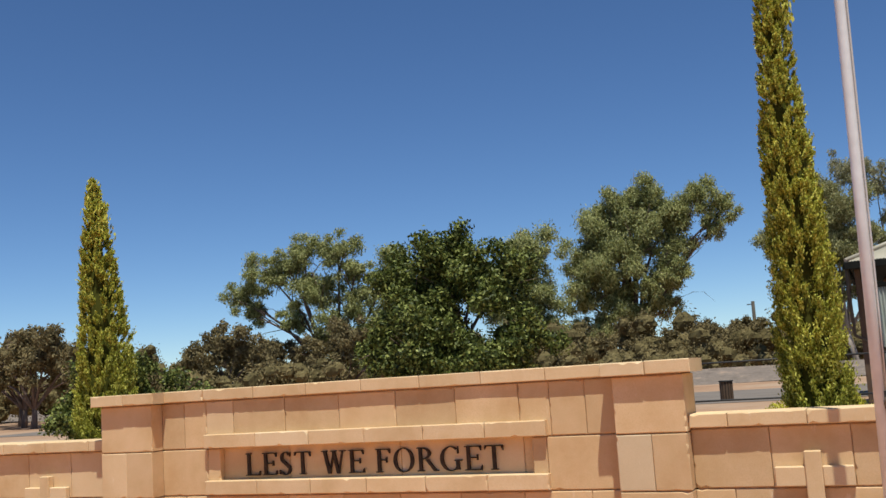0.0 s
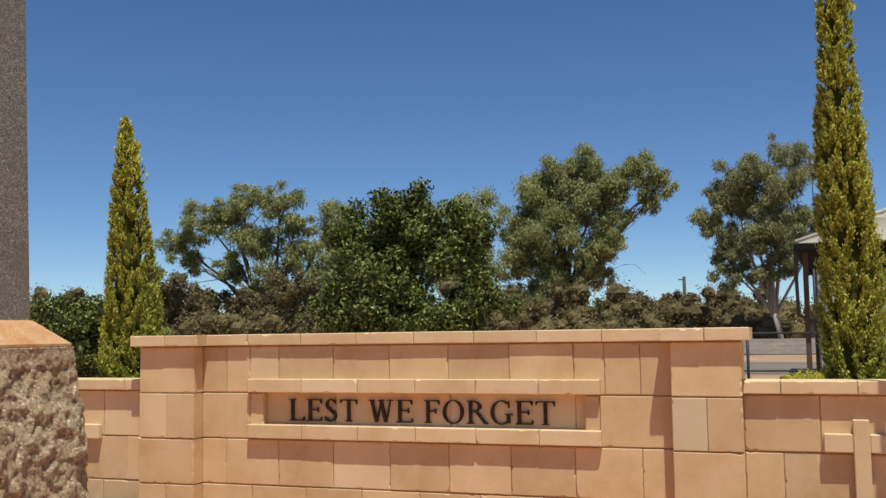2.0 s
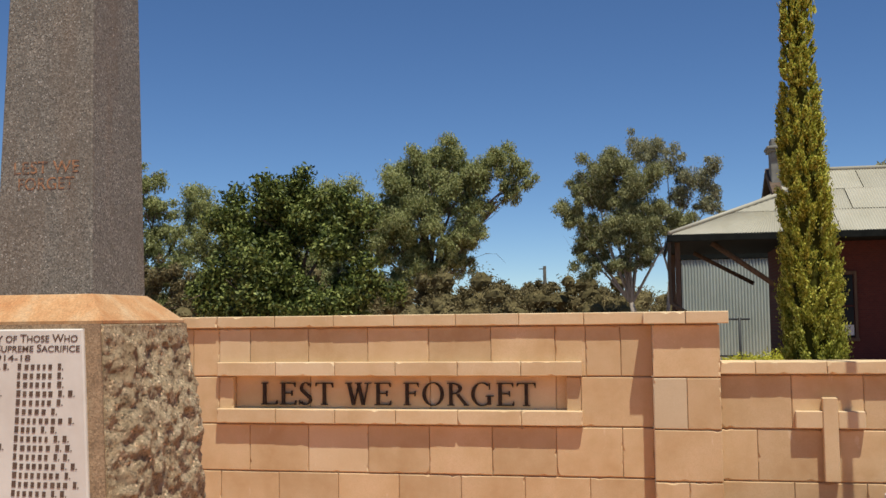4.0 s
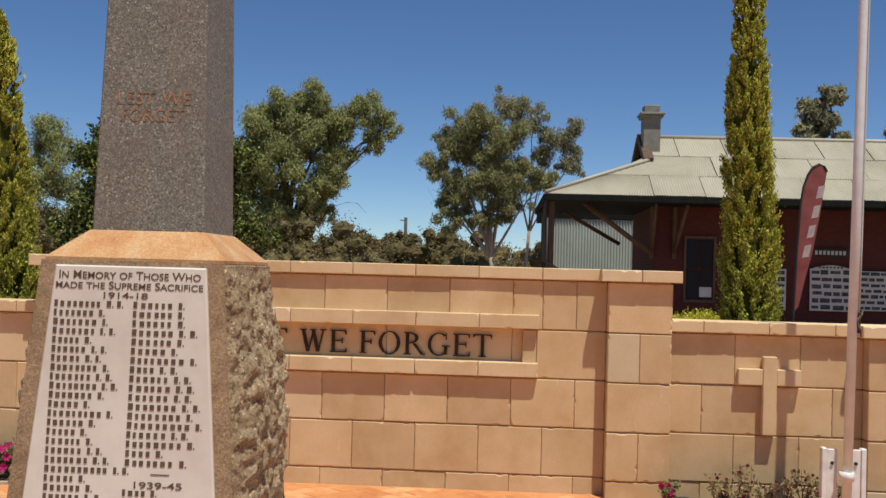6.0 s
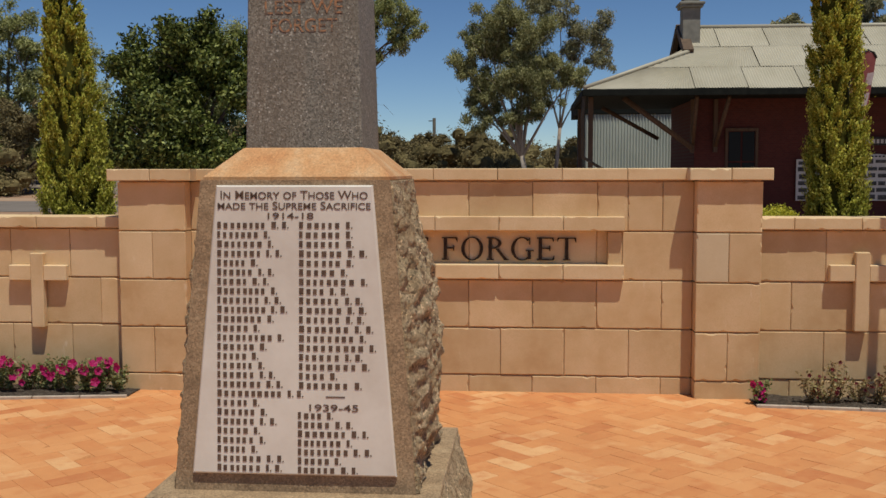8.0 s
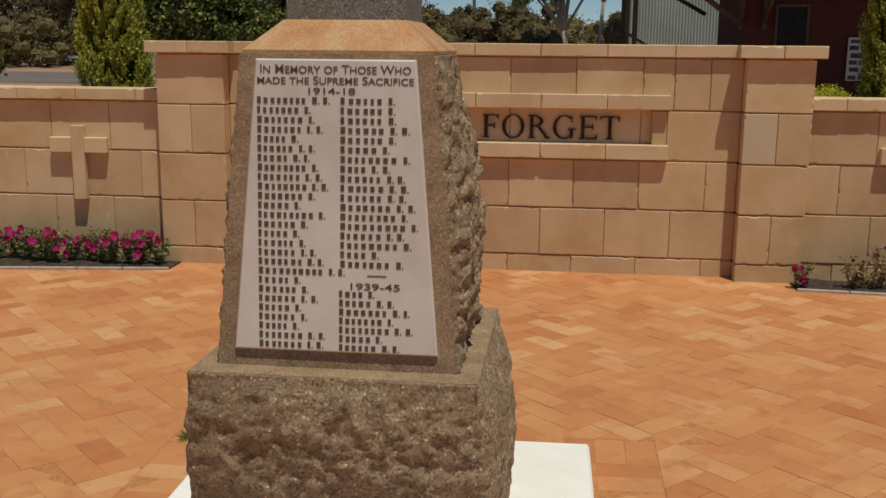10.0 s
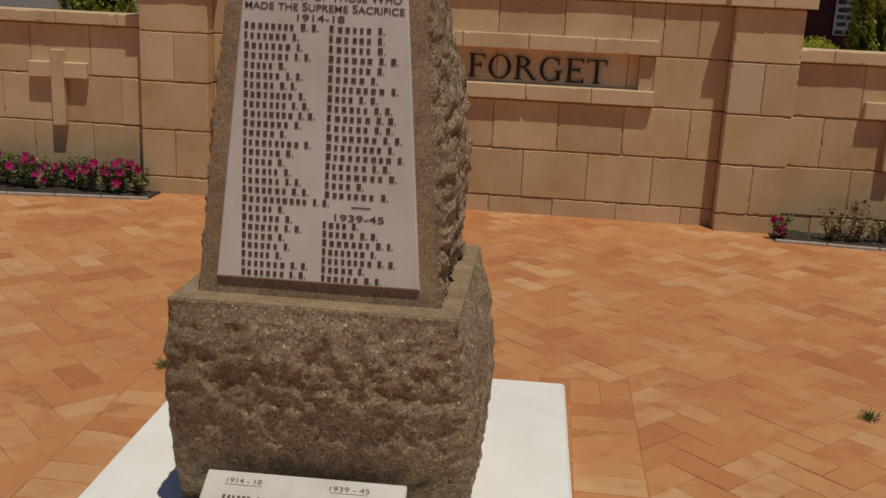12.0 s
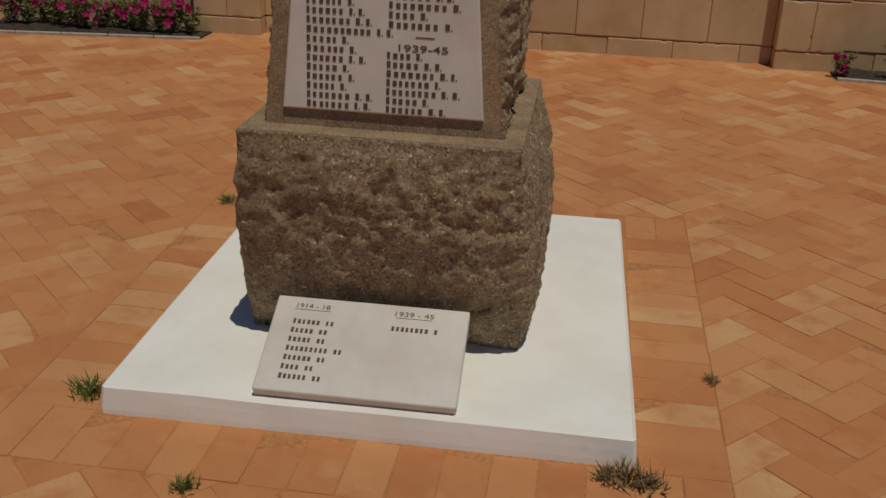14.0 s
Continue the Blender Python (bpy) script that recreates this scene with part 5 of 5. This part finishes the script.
gy = EY + (GZ - EZ) / (RZ - EZ) * (RY - EY)
roof_rng = random.Random(8)
for k in range(3):                                 # three courses of sheets, each lapped over the one below
    y0, y1 = EY + (RY - EY) * k / 3 - (0.04 if k else 0), EY + (RY - EY) * (k + 1) / 3
    lift = 0.010 * k
    x0 = GX if k > 1 else EX0 + (GX - EX0) * max(0, (y0 - EY) / (gy - EY))
    x1 = GX - 0.25 * (k == 2) if k > 1 else EX0 + (GX - EX0) * min(1, (y1 - EY) / (gy - EY))
    edge = max(x0, x1)
    seams = [edge] + [3.1 + 0.55 * k + 1.46 * i for i in range(12) if edge + 0.7 < 3.1 + 0.55 * k + 1.46 * i < EX1 - 0.5] + [EX1]
    for i, (a, b) in enumerate(zip(seams, seams[1:])):     # single sheets with a dark lap between them
        up_by = lift + 0.006 * (i % 2) + roof_rng.uniform(-0.004, 0.004)
        head, foot = (x1 if i == 0 else a + 0.008), (x0 if i == 0 else a + 0.008)
        roof_plane(((foot, y0, slope_z(y0) + up_by), (b - 0.008, y0, slope_z(y0) + up_by), (b - 0.008, y1, slope_z(y1) + up_by), (head, y1, slope_z(y1) + up_by)))
by = 2 * RY - gy
roof_plane(((EX1, 29.2, EZ), (EX0, 29.2, EZ), (GX, by, GZ), (EX1, by, GZ)))
roof_plane(((EX1, by, GZ), (GX, by, GZ), (GX, RY, RZ), (EX1, RY, RZ)))
roof_plane(((EX0, 29.2, EZ), (EX0, EY, EZ), (GX, gy, GZ), (GX, 2 * RY - gy, GZ)))
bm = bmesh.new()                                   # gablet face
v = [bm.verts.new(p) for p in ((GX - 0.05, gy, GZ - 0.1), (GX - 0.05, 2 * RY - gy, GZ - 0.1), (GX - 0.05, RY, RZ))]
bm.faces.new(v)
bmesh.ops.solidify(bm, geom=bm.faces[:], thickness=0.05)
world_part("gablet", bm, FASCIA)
for s in (-1, 1):                                  # its barge boards
    bm = bmesh.new()
    a, b = Vector((GX - 0.22, RY + s * (RY - gy) * 1.04, GZ - 0.02)), Vector((GX - 0.22, RY, RZ + 0.03))
    d = b - a
    q = Vector((0, -d.z, d.y)).normalized() * 0.11 * (1 if s < 0 else -1)
    pts = [a - q, b - q, b + q, a + q]
    vs = [bm.verts.new(p) for p in pts] + [bm.verts.new(p + Vector((0.30, 0, 0))) for p in pts]
    for loop in ((0, 1, 2, 3), (7, 6, 5, 4), (0, 4, 5, 1), (1, 5, 6, 2), (2, 6, 7, 3), (3, 7, 4, 0)):
        bm.faces.new([vs[i] for i in loop])
    bmesh.ops.recalc_face_normals(bm, faces=bm.faces)
    world_part("barge_board", bm, TIMBER)
bm = bmesh.new()
add_tube(bm, [(GX - 0.2, RY, RZ + 0.03), (EX1, RY, RZ + 0.03)], [0.075, 0.075], 8)
world_part("ridge_cap", bm, ROOF)
bm = bmesh.new()
add_tube(bm, [(EX0, EY, EZ + 0.03), (GX, gy, GZ + 0.05)], [0.06, 0.06], 8)
world_part("hip_cap", bm, ROOF)
bm = bmesh.new()
add_box(bm, (EX0 - 0.05, EY - 0.06, EZ - 0.20), (EX1, EY + 0.02, EZ - 0.02), 0.01)
add_box(bm, (EX0 - 0.05, EY + 0.02, EZ - 0.20), (EX0 + 0.03, 29.2, EZ - 0.02), 0.01)
world_part("gutter", bm, FASCIA)
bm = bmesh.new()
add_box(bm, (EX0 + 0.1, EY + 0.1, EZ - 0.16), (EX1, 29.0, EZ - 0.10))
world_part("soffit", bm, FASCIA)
for x in (3.35, 4.02, 13.2):                  # awning brackets
    bm = bmesh.new()
    add_box(bm, (x - 0.06, 23.86, 2.05), (x + 0.06, 23.99, 3.62), 0.01)
    a, b = Vector((x, 23.88, 2.25)), Vector((x + (0.14 if x > 4 else -0.1), 22.6, 3.62))
    add_tube(bm, [a, b], [0.065, 0.065], 4)
    world_part("bracket", bm, TIMBER)
bm = bmesh.new()
add_tube(bm, [(3.3, 23.8, 2.20), (1.25, 23.2, 3.62)], [0.10, 0.10], 4)
world_part("bracket", bm, TIMBER)
bm = bmesh.new()
add_tube(bm, [(2.75, 27.0, 2.55), (0.9, 27.0, 3.58)], [0.09, 0.09], 4)
world_part("bracket", bm, TIMBER)
for y in (22.7, 28.4):
    bm = bmesh.new()
    add_box(bm, (0.20, y - 0.07, -0.2), (0.34, y + 0.07, 3.62), 0.01)
    world_part("post", bm, TIMBER)
bm = bmesh.new()
add_tube(bm, [(0.05, EY + 0.1, EZ - 0.12), (0.02, EY + 0.4, 3.0), (0.05, EY + 0.5, 1.9), (0.9, EY + 1.0, 1.4)], [0.05] * 4, 8)
world_part("downpipe", bm, OLDWOOD)
world_part("chimney", (lambda b: (add_box(b, (3.12, 24.6, 5.3), (3.64, 25.2, 6.42), 0.01), add_box(b, (3.04, 24.51, 6.42), (3.72, 25.29, 6.50), 0.02), add_box(b, (3.00, 24.47, 6.50), (3.76, 25.33, 6.58), 0.02), add_box(b, (3.14, 24.63, 6.58), (3.62, 25.17, 6.82), 0.02), b)[-1])(bmesh.new()), RENDER, None, "rendered grey chimney with a corbelled top")


def window(x0, x1, z0, z1):
    w = world_part("window", (lambda b: (add_box(b, (x0 - 0.08, 23.93, z1), (x1 + 0.08, 23.995, z1 + 0.09), 0.006), add_box(b, (x0 - 0.08, 23.93, z0), (x0, 23.995, z1), 0.006), add_box(b, (x1, 23.93, z0), (x1 + 0.08, 23.995, z1), 0.006), add_box(b, (x0 - 0.10, 23.90, z0 - 0.09), (x1 + 0.10, 23.995, z0), 0.006), b)[-1])(bmesh.new()), TIMBER, None, "timber sash window with dark panes")
    for a, b in ((z0, (z0 + z1) / 2), ((z0 + z1) / 2, z1)):
        for c, d in ((x0, (x0 + x1) / 2), ((x0 + x1) / 2, x1)):
            bm = bmesh.new()
            add_box(bm, (c + 0.025, 23.965, a + 0.025), (d - 0.025, 23.985, b - 0.025), 0.002)
            world_part("pane", bm, GLASS, w)
    return w


station_window = window(4.40, 5.20, 0.85, 2.68)
bm = bmesh.new()
add_box(bm, (4.80, 23.945, 0.93), (5.16, 23.955, 1.23), 0.001)
world_part("paper_notice", bm, BOARD, station_window, "white paper notice in the window")
window(13.9, 14.7, 0.85, 2.66)

board_rng = random.Random(3)


def photo_board(x0, x1, z0, z1, cols, rows, arch):
    b = thing("display_board", "white display board with rows of old photographs on the wall", "board", BACK @ Matrix.Translation(((x0 + x1) / 2, 23.9, z0)), "display boards")
    w, h = x1 - x0, z1 - z0
    part("panel", box_data(w, 0.04, h, 0.005, BOARD, "panel"), None, b, "", Matrix.Translation((0, 0, h / 2)))
    for r in range(rows):                          # each row holds prints of uneven width
        cuts = [board_rng.uniform(0.6, 1.5) for _ in range(cols)]
        x = -w / 2 + 0.03
        for c in cuts:
            cell = (w - 0.06) * c / sum(cuts)
            pw, ph = cell * board_rng.uniform(0.72, 0.92), h / rows * board_rng.uniform(0.42, 0.66)
            part("photograph", box_data(pw, 0.01, ph, 0.001, PHOTO, "photograph"), None, b, "", Matrix.Translation((x + cell / 2, -0.026, h * (r + 0.5 + board_rng.uniform(-0.06, 0.06)) / rows)))
            x += cell
    if arch:
        bm = bmesh.new()
        pts = [(-0.42 * w + 0.84 * w * i / 12, h + 0.02 + 0.09 * math.sin(math.pi * i / 12)) for i in range(13)]
        add_prism(bm, [(-0.42 * w, h - 0.01), (0.42 * w, h - 0.01)] + pts[::-1], -0.02, 0.02)
        bmesh.ops.recalc_face_normals(bm, faces=bm.faces)
        part("crest", bm, BOARD, b)
        bm = bmesh.new()
        for i in range(7):
            add_box(bm, (-0.3 * w + 0.6 * w * i / 7, -0.026, h + 0.02), (-0.3 * w + 0.6 * w * (i + 0.6) / 7, -0.021, h + 0.065))
        part("heading_bars", bm, STEEL, b)
    return b


photo_board(6.38, 7.35, 0.62, 1.84, 3, 6, False)
photo_board(8.05, 9.30, 0.62, 1.88, 4, 6, True)
photo_board(9.45, 10.72, 0.66, 1.84, 5, 7, False)
sign = thing("wall_sign", "dark wall sign with pale lettering bars", "sign", BACK @ Matrix.Translation((8.65, 23.92, 2.36)))
part("board", box_data(1.05, 0.04, 0.24, 0.004, STEEL, "board"), None, sign)
bm = bmesh.new()
for i in range(8):
    add_box(bm, (-0.46 + 0.118 * i, -0.026, -0.06), (-0.46 + 0.118 * i + 0.075, -0.021, 0.06))
part("letter_bars", bm, BOARD, sign)

ban = thing("feather_banner", "dusty red feather banner with pale writing bars on a curved pole", "banner", BACK @ Matrix.Translation((5.90, 18.0, -0.1)))
bm = bmesh.new()
outline = [(0.012, 0.85), (0.11, 0.98), (0.27, 1.72), (0.41, 2.25), (0.58, 3.22), (0.72, 4.25), (0.65, 4.36), (0.54, 4.42), (0.40, 4.34), (0.28, 4.14), (0.18, 3.85), (0.13, 3.48), (0.06, 2.25)]
add_prism(bm, outline, -0.006, 0.006)
part("cloth", bm, BANNER, ban)
bm = bmesh.new()
add_tube(bm, [(-0.02, 0, 0.0), (0.0, 0, 0.85), (0.05, 0, 2.25), (0.12, 0, 3.48), (0.17, 0, 3.86), (0.27, 0, 4.16), (0.39, 0, 4.36), (0.54, 0, 4.44), (0.66, 0, 4.38), (0.73, 0, 4.25)], [0.028] * 10, 6)
part("pole", bm, STEEL, ban)
bm = bmesh.new()
for i in range(4):                                 # four letter bars climbing with the cloth
    x, z = 0.17 + 0.10 * i, 2.15 + 0.48 * i
    add_prism(bm, [(x, z), (x + 0.16, z + 0.04), (x + 0.22, z + 0.34), (x + 0.06, z + 0.30)], -0.011, -0.007)
part("writing_bars", bm, FADED, ban)

# ---- corrugated shed past the station ----
shed = thing("shed", "pale grey-green corrugated iron shed beyond the awning", "shed", BACK @ Matrix.Translation((2.5, 32, -0.2)))
n = 90
verts, faces = [], []
for i in range(n + 1):
    x = -1.85 + 5.0 * i / n
    y = 0.03 * math.cos(math.pi * i)
    verts += [(x, y, 0), (x, y, 3.85)]
for i in range(n):
    p = 2 * i
    faces.append((p, p + 2, p + 3, p + 1))
part("wall", data_from("wall", verts, faces, SHEET), None, shed)
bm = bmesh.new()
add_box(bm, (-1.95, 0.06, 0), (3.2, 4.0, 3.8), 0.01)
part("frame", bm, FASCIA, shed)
# roof slab over-deep: added near-black height fills in the dark under the station awning
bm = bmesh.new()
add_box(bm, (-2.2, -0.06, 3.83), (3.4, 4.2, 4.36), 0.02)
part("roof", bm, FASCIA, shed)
for x in (-1.93,):
    bm = bmesh.new()
    add_tube(bm, [(x, -0.08, 0), (x, -0.08, 3.84)], [0.05, 0.05], 6)
    part("post", bm, STEEL, shed)

# ---- clay paving: herringbone with a border round the plinth ----
L, W = 0.2330, 0.1165
FX0, FX1, FY0, FY1 = -2.858, -1.448, -4.652, -3.150        # hole for the plinth
BW = 0.232                                                 # width of the border


def level(y):
    return 0.0067 * (y + 4.6)


X0, X1, Y0, Y1 = -7.2, 2.6, -8.6, 0.12
bm = bmesh.new()
v = [bm.verts.new((x, y, level(y) - 0.0018)) for x, y in ((X0 - 3, Y0 - 3), (X1 + 3, Y0 - 3), (X1 + 3, Y1 + 0.15), (X0 - 3, Y1 + 0.15))]
bm.faces.new(v)
paving = tagged(part("pavement", bm, JOINT), "orange and buff clay pavers laid in herringbone", "paving", kind="structure")

paver_meshes = [data_from("paver", *chamfered(L - g, W - g, 0.05, 0.0014), PAVER) for g in (0.0016, 0.0022, 0.0030)]
near, field = [], []
rng = random.Random(77)
c45 = math.sqrt(0.5)
N = 80
for a in range(-N, N):
    for b in range(-N, N):
        s = (a - b) % 4
        if s == 0:
            u, w, turn = a + 1.0, b + 0.5, 0
        elif s == 3:
            u, w, turn = a + 0.5, b + 1.0, 90
        else:
            continue
        u, w = u * W, w * W
        x, y = -2.2 + (u - w) * c45, -4.0 + (u + w) * c45
        if not (X0 < x < X1 and Y0 < y < Y1):
            continue
        gx, gy2 = max(FX0 - BW - x, x - FX1 - BW), max(FY0 - BW - y, y - FY1 - BW)
        gap = max(gx, gy2)
        if gap < -0.10:
            continue
        item = (x, y, 45 + turn)
        if gap > 0.127:
            near.append((abs(x + 1.9) * 0.8 + abs(y + 4.2), item))
        else:
            field.append((item, gap, gx > gy2))
near.sort()
rest = [i for _, i in near[250:]]
near = [i for _, i in near[:250]]
for x, y, turn in near:
    m = pose(x, y, level(y) - 0.025 + rng.uniform(-0.0012, 0.0012), rng.uniform(-0.5, 0.5) + 0.38, rng.uniform(-0.4, 0.4), turn + rng.uniform(-0.5, 0.5))
    part("paver", rng.choice(paver_meshes), None, paving, "", m)
# border of pavers on end, square to the plinth
for side in range(4):
    k = 0
    run = (FX1 - FX0 + 2 * BW, FY1 - FY0)[side % 2]
    n = round(run / W)
    for i in range(n):
        t = (i + 0.5) / n * run
        if side == 0:
            x, y, turn = FX0 - BW + t, FY0 - BW / 2, 90
        elif side == 2:
            x, y, turn = FX0 - BW + t, FY1 + BW / 2, 90
        elif side == 1:
            x, y, turn = FX1 + BW / 2, FY0 + t, 0
        else:
            x, y, turn = FX0 - BW / 2, FY0 + t, 0
        m = pose(x, y, level(y) - 0.025 + rng.uniform(-0.0015, 0.0015), rng.uniform(-0.5, 0.5), rng.uniform(-0.5, 0.5), turn + rng.uniform(-0.7, 0.7))
        part("paver", rng.choice(paver_meshes), None, paving, "", m)

verts, faces = [], []


def add_paver(poly, z, tx, ty):
    """A flat paver with a small arris, from its outline."""
    n, o = len(poly), len(verts)
    cx, cy = sum(p[0] for p in poly) / n, sum(p[1] for p in poly) / n
    for shrink, dz in ((0.0, -0.03), (0.0, -0.002), (0.002, 0.0)):
        for px, py in poly:
            d = math.hypot(px - cx, py - cy) or 1
            q = 1 - (0.0010 + shrink) / d * 1.2
            verts.append((cx + (px - cx) * q, cy + (py - cy) * q, z + dz + tx * (px - cx) + ty * (py - cy)))
    for r in range(2):
        for i in range(n):
            faces.append((o + r * n + i, o + r * n + (i + 1) % n, o + (r + 1) * n + (i + 1) % n, o + (r + 1) * n + i))
    faces.append(tuple(o + 2 * n + i for i in range(n)))


def corners(x, y, turn):
    c, s = math.cos(radians(turn)), math.sin(radians(turn))
    return [(x + dx * c - dy * s, y + dx * s + dy * c) for dx, dy in ((-L / 2, -W / 2), (L / 2, -W / 2), (L / 2, W / 2), (-L / 2, W / 2))]


for x, y, turn in rest:
    add_paver(corners(x, y, turn), level(y) + rng.uniform(-0.0014, 0.0014), rng.uniform(-0.006, 0.006), 0.0067 + rng.uniform(-0.006, 0.006))
for (x, y, turn), gap, across in field:                     # pavers cut along the border
    poly = corners(x, y, turn)
    ax = 0 if across else 1
    mid, reach = ((FX0 + FX1) / 2, (FX1 - FX0) / 2 + BW) if across else ((FY0 + FY1) / 2, (FY1 - FY0) / 2 + BW)
    sgn = 1 if (x, y)[ax] > mid else -1
    cut, prev = [], poly[-1]
    f = lambda p: sgn * (p[ax] - mid) - reach - 0.002
    for p in poly:
        if (f(p) > 0) != (f(prev) > 0):
            k = f(prev) / (f(prev) - f(p))
            cut.append((prev[0] + (p[0] - prev[0]) * k, prev[1] + (p[1] - prev[1]) * k))
        if f(p) > 0:
            cut.append(p)
        prev = p
    if len(cut) >= 3:
        add_paver(cut, level(y) + rng.uniform(-0.0014, 0.0014), 0, 0.0067)
ob = part("paver_field", data_from("paver_field", verts, faces, PAVER_FIELD), None, paving)
ob["kind"] = "stuff"


def tuft(x, y, size, seed, mat=GRASS, label="small tuft of green grass in a paving joint"):
    rng = np.random.default_rng(seed)
    n = 90
    a = rng.random(n) * 6.28
    r = size * 0.5 * rng.random(n)
    pts = np.stack([r * np.cos(a), r * np.sin(a), size * 0.25 * rng.random(n) + 0.004], 1)
    out = np.stack([np.cos(a) * 0.8, np.sin(a) * 0.8, np.full(n, 0.8)], 1)
    t = thing("grass_tuft", label, "grass", Matrix.Translation((x, y, level(y))), "weeds in the paving")
    part("grass_clump", leaves("grass_clump", pts, out, size * 0.6, size * 0.05, mat, -0.2, 0.35, seed), None, t)


for i, (x, y, s) in enumerate(((-2.91, -4.58, 0.10), (-2.50, -4.93, 0.075), (-3.03, -3.14, 0.07), (-0.34, -3.08, 0.08))):
    tuft(x, y, s, 200 + i)
for i, (x, y, s) in enumerate(((-1.47, -4.695, 0.10), (-1.415, -4.71, 0.09), (-1.52, -4.70, 0.07), (-1.222, -4.18, 0.05))):
    tuft(x, y, s, 210 + i, DRYLEAF, "flat brownish weed growing in a paving joint")
